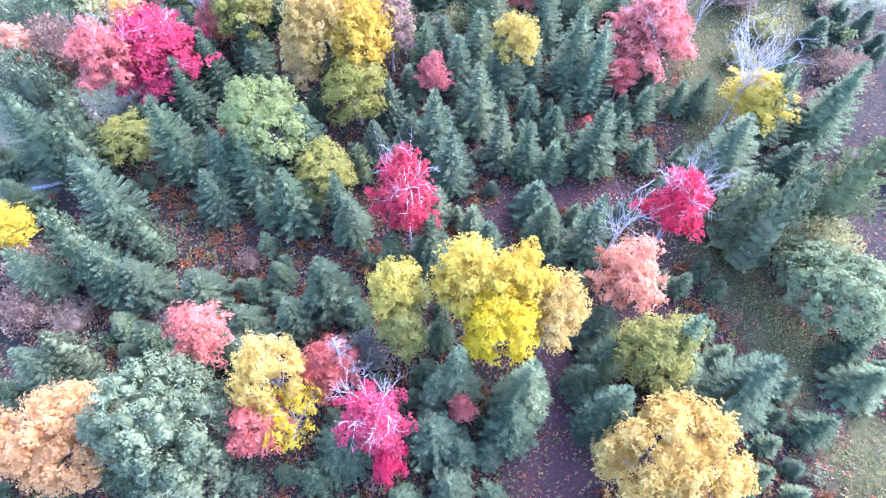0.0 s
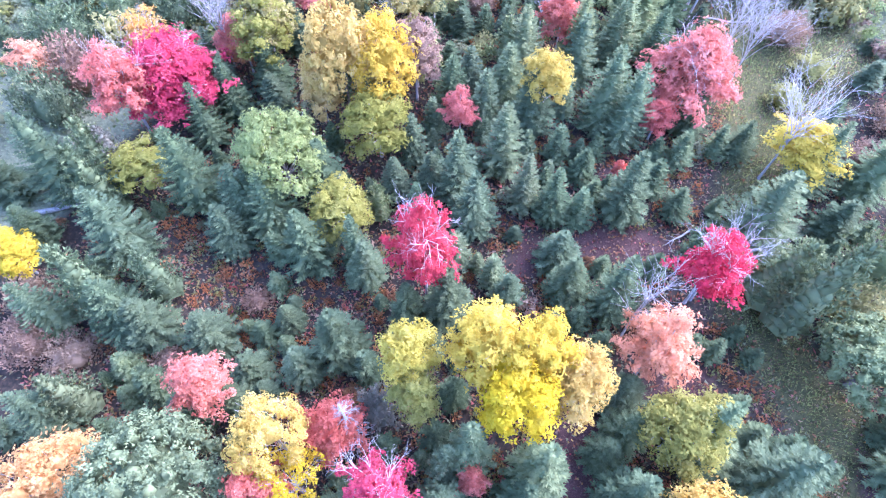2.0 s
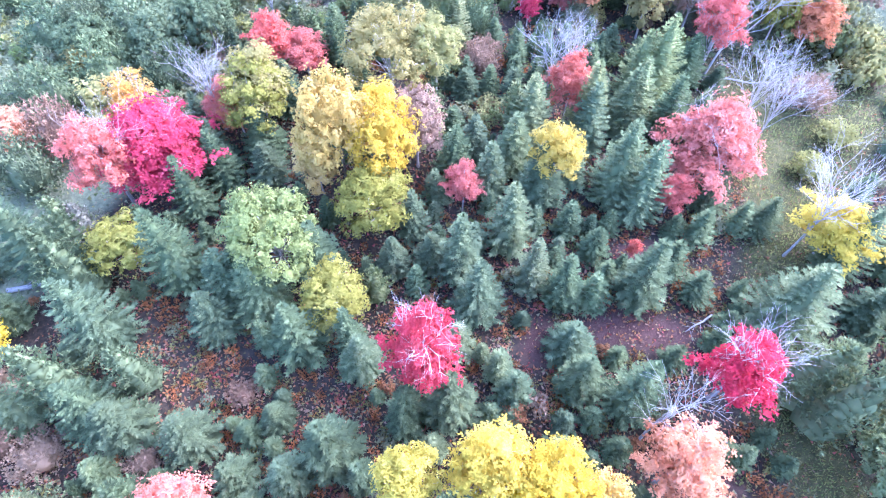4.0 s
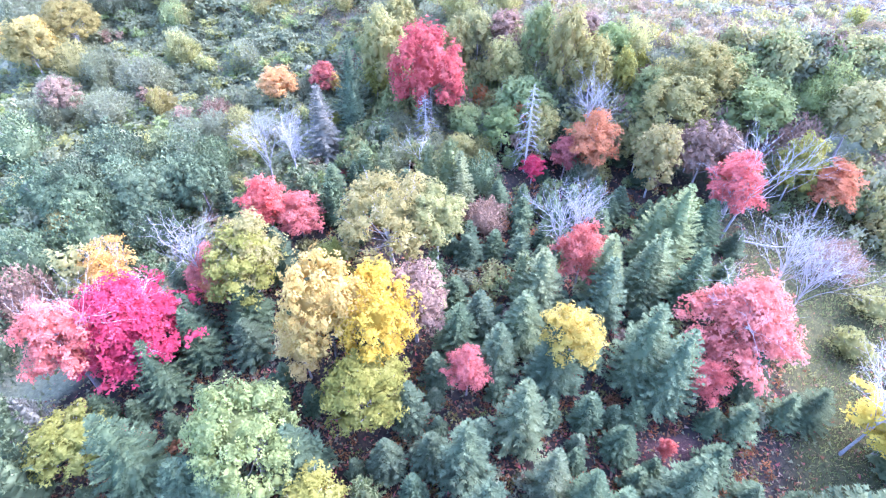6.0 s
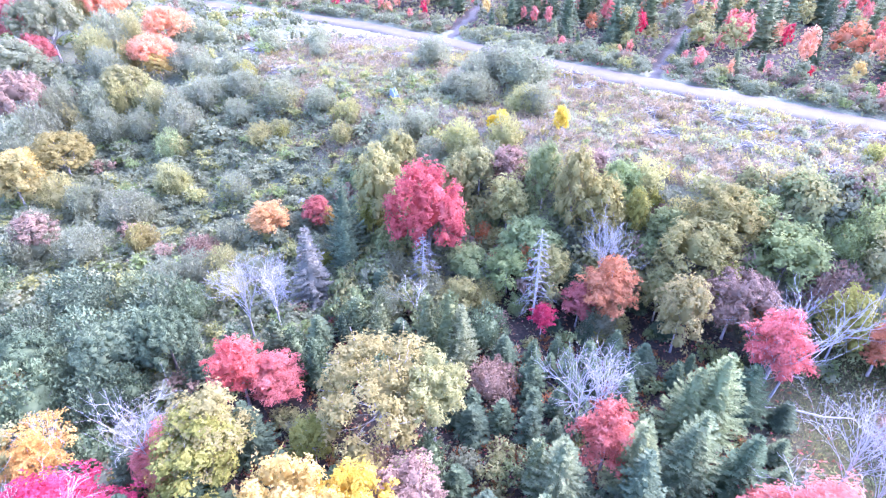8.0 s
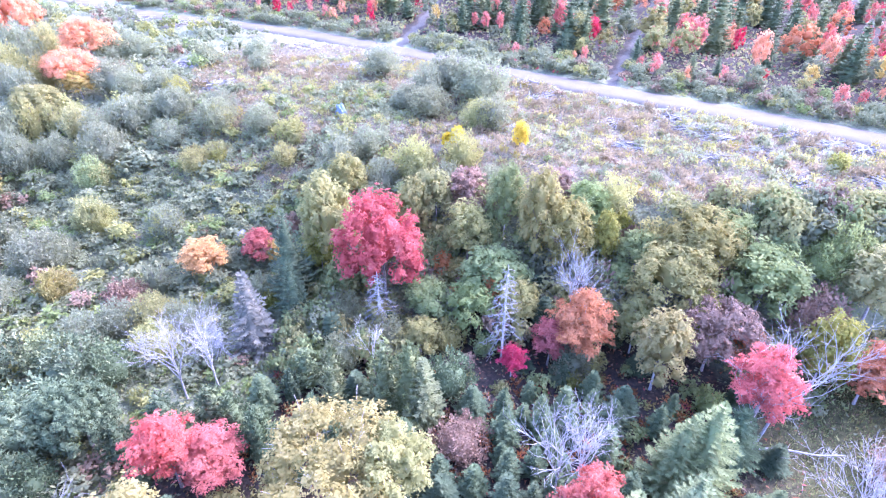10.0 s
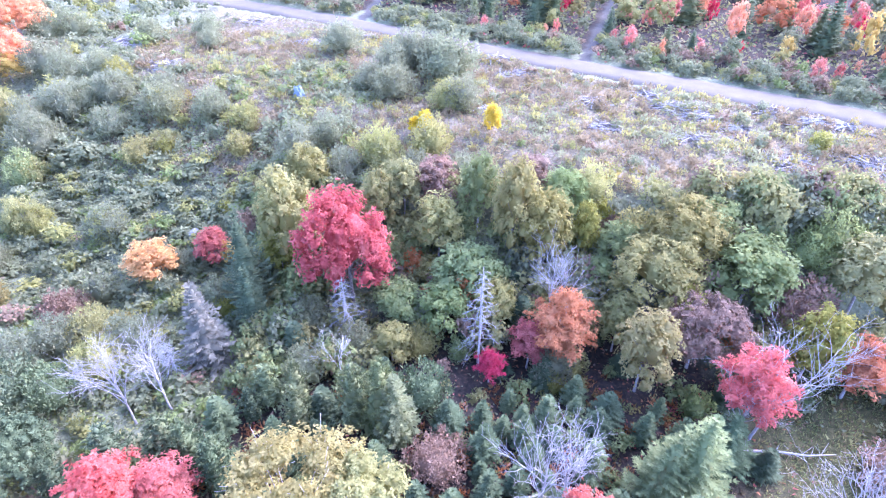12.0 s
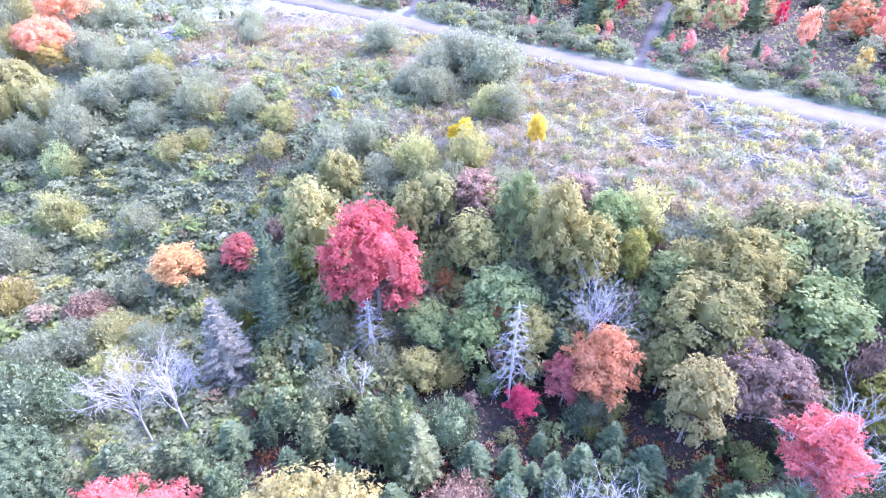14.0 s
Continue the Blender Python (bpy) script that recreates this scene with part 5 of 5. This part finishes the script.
grow("big_shrub", "sage", -30.1, 121.6, 3.8, 5.5)
grow("big_shrub", "olive", -64.5, 121.6, 6.9, 5.7)
grow("big_broadleaf", "olive", -77.7, 126.1, 8.9, 6.8)
grow("big_broadleaf", "salmon", -74.0, 130.3, 9.9, 8.2)
# the dense band of leaf trees and bushes below the clearing
grow("mid_broadleaf", "olive", -9.7, 77.3, 6.5, 3.4)
grow("mid_broadleaf", "olive", -10.5, 70.0, 10.0, 4.7)
grow("mid_broadleaf", "lime", -11.6, 69.7, 5.6, 2.6)
grow("mid_broadleaf", "olive", -3.0, 73.0, 6.9, 3.1)
grow("mid_broadleaf", "olive", -1.0, 74.1, 6.1, 3.2)
grow("mid_broadleaf", "brown", 2.1, 74.8, 4.4, 3.7)
grow("mid_broadleaf", "green", 5.3, 71.2, 7.7, 3.5)
grow("mid_broadleaf", "brown", 10.1, 73.6, 3.9, 3.3)
grow("mid_broadleaf", "light_green", 12.7, 70.9, 4.7, 4.0)
grow("shrub", "lime", 15.6, 69.7, 2.5, 2.8)
grow("shrub", "brown", 16.1, 68.4, 2.2, 2.6)
grow("mid_broadleaf", "straw", 7.8, 68.2, 9.9, 4.0)
grow("mid_broadleaf", "straw", 10.2, 66.8, 8.2, 4.0)
grow("mid_broadleaf", "lime", 13.5, 67.2, 5.7, 2.4)
grow("mid_broadleaf", "olive", 1.8, 69.6, 6.6, 4.0)
grow("mid_broadleaf", "green", 3.7, 65.3, 6.0, 5.1)
grow("mid_broadleaf", "green", 1.9, 63.2, 4.9, 4.0)
grow("mid_broadleaf", "straw", 1.1, 67.3, 3.4, 2.4)
grow("mid_broadleaf", "orange", -0.4, 68.8, 2.7, 2.3)
grow("mid_broadleaf", "orange", 0.9, 65.8, 2.2, 1.9)
grow("mid_broadleaf", "green", -1.6, 64.5, 4.3, 3.7)
grow("mid_broadleaf", "olive", 5.7, 62.8, 4.9, 3.1)
grow("mid_broadleaf", "orange", 3.5, 64.0, 4.9, 1.6)
grow("mid_broadleaf", "light_green", 14.3, 64.9, 3.2, 2.5)
grow("mid_broadleaf", "green", 16.1, 66.2, 4.0, 3.4)
grow("upright_broadleaf", "olive", 17.8, 62.4, 7.4, 6.3)
grow("upright_broadleaf", "straw", 20.6, 64.6, 6.5, 5.5)
grow("mid_broadleaf", "light_green", 22.8, 65.4, 4.7, 4.0)
grow("mid_broadleaf", "straw", 15.0, 56.3, 7.4, 4.1)
grow("mid_broadleaf", "lime", 19.3, 59.9, 6.0, 3.0)
grow("mid_broadleaf", "olive", 14.6, 60.2, 5.3, 2.9)
grow("mid_broadleaf", "green", 24.5, 61.5, 6.6, 5.6)
grow("big_shrub", "brown", 27.6, 59.3, 5.4, 6.2)
grow("mid_broadleaf", "olive", 27.1, 59.0, 3.5, 3.0)
grow("mid_broadleaf", "olive", 32.0, 59.7, 7.0, 4.7)
grow("mid_broadleaf", "lime", 26.9, 56.0, 7.2, 3.5)
grow("mid_broadleaf", "orange", 23.1, 58.6, 3.4, 2.4)
grow("shrub", "lime", 9.4, 57.1, 1.8, 2.0)
grow("big_shrub", "grey_green", 9.4, 58.4, 3.5, 4.0)
grow("mid_broadleaf", "olive", -2.3, 60.9, 3.6, 3.0)
grow("big_shrub", "grey_green", -8.5, 63.7, 3.8, 4.3)
grow("big_shrub", "grey_green", -4.9, 61.3, 3.6, 4.1)
grow("shrub", "green", -11.3, 64.5, 3.0, 3.4)

grow("mid_broadleaf", "gold", -16.8, 72.2, 3.1, 1.2)
grow("big_shrub", "olive", -0.2, 61.3, 3.2, 3.6)
grow("big_shrub", "grey_green", -8.5, 59.1, 3.5, 4.0)
grow("shrub", "green", 2.8, 60.4, 2.4, 2.7)
grow("shrub", "olive", 11.1, 58.7, 2.4, 2.8)
grow("big_shrub", "light_green", 29.3, 62.5, 3.7, 4.3)
grow("big_shrub", "green", 31.0, 63.0, 4.3, 4.8)
grow("big_shrub", "olive", 17.6, 66.8, 4.0, 4.6)
grow("big_shrub", "olive", 15.0, 71.4, 4.1, 4.7)
grow("big_shrub", "grey_green", -6.5, 79.2, 4.1, 4.7)
grow("big_shrub", "olive", -2.6, 79.0, 4.0, 4.6)
grow("big_shrub", "grey_green", 0.3, 76.9, 3.9, 4.4)
grow("big_shrub", "olive", 1.8, 80.0, 4.5, 5.1)
grow("big_shrub", "grey_green", 4.7, 76.1, 3.3, 3.8)
grow("big_shrub", "grey_green", -8.5, 84.6, 3.8, 4.4)
grow("mid_broadleaf", "yellow", 8.1, 82.4, 3.6, 1.7)
grow("mid_broadleaf", "yellow", 1.4, 83.3, 2.7, 1.6)
grow("mid_broadleaf", "yellow", 0.4, 83.7, 2.0, 1.3)
grow("big_shrub", "olive", -3.2, 80.1, 4.7, 4.7)
grow("big_shrub", "grey_green", -11.2, 82.8, 4.9, 5.5)

# ---- dead trees ----
bare_tree("dead_spruce", "bleached dead spruce with short drooping bare branches", 4.2, 60.0, 9.4, 3.6, 500, snag=True)
bare_tree("dead_spruce", "bleached dead spruce with short drooping bare branches", -5.8, 63.1, 6.7, 4.0, 501, snag=True)
bare_tree("dead_tree", "bare grey dead tree with spreading twiggy limbs", -19.6, 56.2, 7.2, 2.8, 502)
bare_tree("dead_tree", "bare grey dead tree with spreading twiggy limbs", -17.3, 56.8, 6.6, 1.8, 503)
bare_tree("dead_spruce", "bleached dead spruce with short drooping bare branches", -18.0, 60.0, 4.2, 2.6, 504, snag=True)
bare_tree("dead_tree", "bare grey dead tree with spreading twiggy limbs", 23.8, 33.8, 9.4, 4.6, 505)
bare_tree("dead_tree", "bare grey dead tree with spreading twiggy limbs", 11.4, 19.8, 9.4, 1.3, 506, limbs=5)
bare_tree("dead_tree", "bare grey dead tree with spreading twiggy limbs", 16.8, 23.0, 8.4, 2.8, 507, limbs=7)
bare_tree("dead_tree", "bare grey dead tree with spreading twiggy limbs", -21.1, 42.8, 7.4, 2.8, 508)
bare_tree("dead_tree", "bare grey dead tree with spreading twiggy limbs", 6.2, 48.0, 6.8, 3.8, 509)
bare_tree("dead_tree", "bare grey dead tree with spreading twiggy limbs", 7.7, 48.6, 6.5, 2.6, 510)
bare_tree("dead_tree", "bare grey dead tree with spreading twiggy limbs", 21.6, 44.4, 7.6, 3.4, 511, limbs=20, stout=0.7)
bare_tree("dead_tree", "bare grey dead tree with spreading twiggy limbs", 22.8, 43.0, 7.6, 2.6, 512, limbs=16, stout=0.7)
bare_tree("dead_tree", "bare grey dead tree with spreading twiggy limbs", 9.8, 62.0, 8.0, 2.2, 513)
bare_tree("dead_spruce", "bleached dead spruce with short drooping bare branches", -6.3, 12.2, 8.5, 3.0, 514, snag=True)
bare_tree("dead_tree", "bare grey dead tree with spreading twiggy limbs", -26.6, 35.4, 9.2, 1.8, 515, limbs=6, stout=0.7)
bare_tree("dead_tree", "leaning bleached dead tree with long forked bare limbs", 20.4, 51.4, 9.6, 5.6, 531, lean=(-3, 9), limbs=8, stout=1.15)
bare_tree("dead_tree", "thin pale bare birch stem standing in brush", -5.9, 58.6, 4.6, 1.1, 533, hue="white", limbs=4)
bare_tree("dead_tree", "bare grey dead tree with spreading twiggy limbs", 20.2, 52.2, 6.0, 2.0, 532)


# ---- the wood beyond the road: the front trees one by one, the rest as one wood ----
r = np.random.default_rng(41)
taken, deep = [], []
for k in range(9000):
    x, gap = ((r.uniform(-40, 78), 8 + 62 * r.random()), (r.uniform(-125, 95), 8 + 85 * r.random()), (r.uniform(15, 110), 55 + 65 * r.random()))[k % 3]
    y = float(road_y(x)) + gap * 1.2
    if tracks_gap(np.array(x), np.array(y)) < 1.8 or any((x - a) ** 2 + (y - c) ** 2 < (1.55 + 0.022 * gap) ** 2 for a, c in taken):
        continue
    if len(taken) > 720:
        break
    taken.append((x, y))
    near_edge = gap < 16
    if r.random() < (0.38 if x > 10 else 0.2):
        h = r.uniform(5, 10) * (0.55 if near_edge else 1)
        plant = ("far_spruce", str(r.choice(["pine", "pale_spruce", "pale_spruce"])), x, y, h, h * r.uniform(0.42, 0.58))
    else:
        h = r.uniform(3.5, 7.5) * (0.55 if near_edge else 1)
        hue = str(r.choice(["coral", "pink", "orange", "gold", "olive", "grey_green", "straw", "crimson", "salmon"], p=[0.15, 0.15, 0.06, 0.1, 0.18, 0.14, 0.06, 0.05, 0.11]))
        slim = 0.66 if hue in ("coral", "pink", "crimson", "salmon", "gold") else 1
        plant = ("far_broadleaf", hue, x, y, h, h * r.uniform(0.5, 0.75) * slim)
    if gap < 15 and -20 < x < 58:
        grow(*plant, 2)
    else:
        deep.append(plant)
thicket("far_wood", "mixed autumn wood of spruce and broadleaf trees beyond the road", "forest", deep)
verge = []
for k in range(760):
    x = r.uniform(-75, 80)
    y = float(road_y(x)) + 1.2 * r.uniform(2.9, 11)
    if tracks_gap(np.array(x), np.array(y)) > 1.5:
        w = r.uniform(1.1, 2.5)
        verge.append(("brush", str(r.choice(["grey_green", "sage", "grey_green", "brown", "green", "olive"], p=[0.3, 0.2, 0.2, 0.1, 0.1, 0.1])), x, y, w * r.uniform(0.6, 1.0), w))
thicket("roadside_brush", "grey-green brush along the far side of the road", "brush", verge)

# ---- brush in the gaps of the wood, and bushes scattered through the scrub ----
# open patches of rust-coloured forest floor: place and radius
young, saplings = [], []
HOLLOWS = ((-16.7, 22.0, 3.0), (-9.8, 21.4, 3.2), (4.4, 27.6, 3.2), (-5.7, 19.0, 2.0), (-21.2, 26.8, 3.0), (7.8, 24.1, 1.2), (-8.5, 32.1, 1.5), (-9.6, 21.4, 3.5), (-19.2, 24.6, 2.5), (5.0, 22.2, 2.2), (-9.3, 13.4, 2.0))
for k in range(2900):
    x, y = r.uniform(-26, 30), r.uniform(-8, 56)
    w = r.uniform(1.3, 2.6)
    hollow = math.sin(0.42 * x + 1.1 * math.sin(0.3 * y)) * math.sin(0.37 * y + 1.3 * math.sin(0.25 * x))
    if float(wood_weight(np.array(x), np.array(y))) < 0.6 or not free(x, y, 0.36 * w) or float(heath_weight(np.array(x), np.array(y))) > 0.25 or hollow < -0.6 or any((x - a) ** 2 + (y - c) ** 2 < q * q for a, c, q in HOLLOWS):
        continue
    if float(strip_weight(x, y)) > 0.45:
        continue
    plant = ("young_spruce", str(r.choice(["spruce", "pale_spruce"])), x, y, w * r.uniform(1.3, 1.8), w)
    if abs(x) < 9 and 6 < y < 50 and len(young) < 130:
        young.append(grow(*plant, 2))
    else:
        PLACED.append((x, y, w))
        saplings.append(plant)
thicket("young_spruces", "young dark green spruces filling gaps in the wood", "forest", saplings)
gaps = []
for k in range(1900):
    x, y = r.uniform(-36, 40), r.uniform(-6, 68)
    upper = y > 40
    if float(wood_weight(np.array(x), np.array(y))) < 0.4 or not free(x, y, 0.35) or float(heath_weight(np.array(x), np.array(y))) > 0.3:
        continue
    if not upper and r.random() > 0.4 or float(strip_weight(x, y)) > 0.5:
        continue
    w = r.uniform(1.0, 2.2) * (1.15 if upper else 0.75)
    hue = str(r.choice(["brown", "grey_green", "sage", "rust", "spruce", "orange"], p=[0.12, 0.22, 0.2, 0.3, 0.12, 0.04]) if not upper else r.choice(["brown", "grey_green", "green", "olive", "spruce"], p=[0.14, 0.16, 0.22, 0.1, 0.38]))
    gaps.append(("far_spruce" if "spruce" in hue else "brush", hue, x, y, w * r.uniform(0.6, 1.0) * (1.6 if "spruce" in hue else 1), w))
for k in range(900):
    x = r.uniform(-14, 36)
    y = r.uniform(61, 84) - 0.014 * (x - 6) ** 2
    if not free(x, y, 0.0) or float(straw_weight(np.array(x), np.array(y))) > 0.5:
        continue
    w = r.uniform(1.6, 3.4)
    gaps.append(("brush", str(r.choice(["olive", "green", "grey_green", "brown", "light_green", "straw"], p=[0.36, 0.2, 0.2, 0.08, 0.1, 0.06])), x, y, w * r.uniform(0.8, 1.25), w))
thicket("undergrowth_brush", "brown and grey-green brush and saplings filling gaps between trees", "brush", gaps)
bushes = []
for k in range(1600):
    x, y = (r.uniform(-66, 42), r.uniform(42, 104)) if k % 4 < 2 else (r.uniform(-105, -26), r.uniform(78, 165))
    straw_here = float(straw_weight(np.array(x), np.array(y)))
    if float(wood_weight(np.array(x), np.array(y))) > 0.5 or road_gap(x, y) > -4 or not free(x, y, 0.1) or r.random() < 0.6 * straw_here:
        continue
    w = r.uniform(0.8, 2.4) * (0.6 if straw_here > 0.5 else (1.35 if x < -34 and y > 84 else 1))
    bushes.append(("far_shrub", str(r.choice(["grey_green", "olive", "sage", "brown", "light_green"], p=[0.42, 0.22, 0.24, 0.06, 0.06])), x, y, w * r.uniform(0.6, 1.0), w))
thicket("scrub_bushes", "low rounded grey-green bushes scattered through the scrub", "scrub", bushes)


floor_herbs = []
for k in range(4400):
    x, y = r.uniform(-28, 26), r.uniform(0, 58)
    if float(wood_weight(np.array(x), np.array(y))) < 0.5 or not free(x, y, 0.0) or float(heath_weight(np.array(x), np.array(y))) > 0.35 or float(strip_weight(x, y)) > 0.3:
        continue
    w = r.uniform(0.5, 1.3)
    floor_herbs.append(("herb", str(r.choice(["rust", "olive", "orange", "green", "straw", "rose"], p=[0.4, 0.14, 0.16, 0.08, 0.16, 0.06])), x, y, w * r.uniform(0.4, 0.7), w))
thicket("forest_herbs", "rust, orange and olive undergrowth clumps on the forest floor", "undergrowth", floor_herbs)
herbs, low_scrub = [], []
for k in range(7000):
    x, y = r.uniform(-42, 52), r.uniform(64, 122)
    w_straw = float(straw_weight(np.array(x), np.array(y)))
    if w_straw < 0.35 or r.random() > 0.75 or tracks_gap(np.array(x), np.array(y)) < 1.5:
        continue
    lush = math.sin(0.31 * x + 1.2 * math.sin(0.23 * y)) * math.sin(0.27 * y + 1.4 * math.sin(0.19 * x))
    hue = str(r.choice(["olive", "sage", "grey_green"], p=[0.4, 0.4, 0.2]) if lush + r.normal(0, 0.15) > 0.12 else r.choice(["dry", "straw", "olive"], p=[0.82, 0.1, 0.08]))
    w = r.uniform(0.6, 1.7)
    herbs.append(("herb", hue, x, y, w * r.uniform(0.4, 0.75), w))
for k in range(2500):
    x, y = r.uniform(-60, -2), r.uniform(46, 104)
    if float(scrub_zone(np.array(x), np.array(y))) < 0.5 * r.random() + 0.2:
        continue
    w = r.uniform(0.8, 2.2)
    low_scrub.append(("mound", str(r.choice(["grey_green", "olive", "green", "sage"], p=[0.5, 0.12, 0.14, 0.24])), x, y, w * r.uniform(0.4, 0.7), w))
thicket("clearing_herbs", "low straw, olive and green tufts and bushlets of the clearing", "low plants", herbs)
thicket("low_scrub", "knee-high grey-green leafy clumps covering the scrub slope", "scrub", low_scrub)
outer = []
for k in range(440):
    x, y = r.uniform(-58, 62), r.uniform(-34, 46)
    if (-27 < x < 37 and y > 3) or abs(x) < 26 and y > -8 or not free(x, y, 0.6) or x > 31 and y > 12 and r.random() < 0.6:
        continue
    h = r.uniform(3, 6.5)
    hue = str(r.choice(["spruce", "pale_spruce", "grey_green", "olive", "lime"], p=[0.42, 0.28, 0.18, 0.08, 0.04]))
    PLACED.append((x, y, h * 0.5))
    outer.append(("far_spruce" if "spruce" in hue else "far_broadleaf", hue, x, y, h, h * r.uniform(0.45, 0.65)))
thicket("outer_wood", "spruces and shrubs that go on around the slope", "forest", outer)
carpet("far_undergrowth", "grey-green and red undergrowth below the wood beyond the road", "undergrowth", spots_in(60000, -60, 80, 75, 190, lambda x, y: smooth((road_gap(x, y) - 2.6) / 0.6) * smooth((50 - road_gap(x, y)) / 8) * (tracks_gap(x, y) > 1.6), 17),
       lambda x, y: 1.6 * mounds(x, y), 0.5, 0.65, [LEAF["green"], LEAF["grey_green"], LEAF["olive"], LEAF["brown"], LEAF["rose"]], [0.3, 0.34, 0.2, 0.12, 0.04], seed=27)


# ---- slash left from logging: heaps of bleached sticks ----
STICKS = []
for i in range(6):
    r2 = np.random.default_rng(300 + i)
    v, f = [], []
    ln = r2.uniform(1.1, 3.0)
    tube(v, f, [(-ln / 2, 0, 0), (0, r2.uniform(-0.15, 0.15), 0.05), (ln / 2, 0, 0)], [0.065, 0.055, 0.028], 5)
    tube(v, f, [(0, 0.03, 0.04), (0.3, 0.25, 0.15), (0.45, 0.5, 0.2)], [0.025, 0.02, 0.01], 3)
    STICKS.append(mesh_of("stick", v, f, [BARK["bleached"] if i % 3 else BARK["grey"]], smooth_faces=True))


def slash_pile(x, y, size, count=26):
    root = tagged(new("slash_pile"), "heap of bleached grey sticks and logging slash", "slash pile", "slash piles in the clearing")
    z0 = float(land(x, y))
    root.location = (x, y, z0)
    for k in range(count):
        ob = part("stick", STICKS[k % len(STICKS)], root)
        a, q = r.uniform(0, 6.28), math.sqrt(r.random()) * size
        px, py = math.cos(a) * q, math.sin(a) * q * 0.7
        ob.matrix_basis = pose(px, py, float(land(x + px, y + py)) - z0 + 0.06 + 0.45 * r.random() * (1 - q / size / 1.2), r.uniform(-10, 10), r.uniform(-14, 14), r.uniform(0, 360))


for x, y, size in SLASH:
    slash_pile(x, y, size, 24 + int(7 * size))


# ---- fallen logs, a boulder and a covered heap in the clearing ----
def fallen_log(x0, y0, x1, y1, radius, label):
    v, f = [], []
    length = math.hypot(x1 - x0, y1 - y0)
    zs = [float(land(x0 + (x1 - x0) * q, y0 + (y1 - y0) * q)) + 0.35 for q in (0, 0.35, 0.7, 1)]
    tube(v, f, [(0, 0, zs[0]), (length * 0.35, 0.06, zs[1]), (length * 0.7, -0.05, zs[2]), (length, 0, zs[3])], [radius, radius * 0.85, radius * 0.6, radius * 0.3], 8)
    root = tagged(new("fallen_log"), label, "log", "fallen logs")
    root.matrix_basis = pose(x0, y0, 0, 0, 0, math.degrees(math.atan2(y1 - y0, x1 - x0)))
    part("stem", mesh_of("log_stem", v, f, [BARK["bleached"]], smooth_faces=True), root)
    for k in range(6):
        v, f = [], []
        q = 0.35 + 0.1 * k
        b0 = np.array([length * q, 0, zs[2]])
        tip = b0 + np.array([r.uniform(0.3, 0.8), r.choice([-1, 1]) * r.uniform(0.3, 0.8), r.uniform(0.0, 0.4)])
        tube(v, f, [b0, (b0 + tip) / 2 + np.array([0, 0, 0.05]), tip], [radius * 0.3, radius * 0.2, 0.01], 4)
        part("branch_stub", mesh_of("log_branch", v, f, [BARK["bleached"]], smooth_faces=True), root)


fallen_log(-34.1, 27.7, -30.3, 28.9, 0.22, "bleached fallen log lying among spruces")
fallen_log(20.5, 51.3, 26.1, 50.4, 0.1, "thin bleached fallen trunk on the slope")
fallen_log(17.5, 28.6, 15.4, 27.2, 0.08, "thin bleached fallen stem on bare ground")

m_rock, n, l, b = node_material("grey_stone", 0.9)
tc = n.new("ShaderNodeTexCoord")
l.new(tint(field(3.0), [(0.3, (0.2, 0.2, 0.21)), (0.7, (0.4, 0.4, 0.42))]), b.inputs["Base Color"])
m_tarp, n, l, b = node_material("faded_blue_sheeting", 0.55)
tc = n.new("ShaderNodeTexCoord")
l.new(tint(field(2.0), [(0.3, (0.12, 0.16, 0.2)), (0.7, (0.22, 0.27, 0.33))]), b.inputs["Base Color"])


def lump(name, x, y, sx, sy, sz, mat, rough, seed):
    """A rounded, uneven solid resting on the ground."""
    bm = bmesh.new()
    bmesh.ops.create_icosphere(bm, subdivisions=3, radius=1)
    for vert in bm.verts:
        k = 1 + rough * noise.noise(vert.co * 1.6 + Vector((seed, 0, 0))) + 0.4 * rough * noise.noise(vert.co * 4.3 + Vector((0, seed, 0)))
        vert.co = Vector((vert.co.x * sx * k, vert.co.y * sy * k, max(vert.co.z, -0.35) * sz * k))
    me = bpy.data.meshes.new(name)
    bm.to_mesh(me)
    bm.free()
    me.materials.append(mat)
    ob = new(name, me)
    ob.location = (x, y, float(land(x, y)) + 0.25 * sz)
    return ob


tagged(lump("boulder", -20.9, 75.8, 0.7, 0.55, 0.65, m_rock, 0.35, 3), "pale grey boulder among low scrub", "rock")
tagged(lump("covered_heap", -12.7, 94.4, 0.7, 0.6, 1.2, m_tarp, 0.5, 8), "small heap under faded blue sheeting in dry grass", "covered heap")
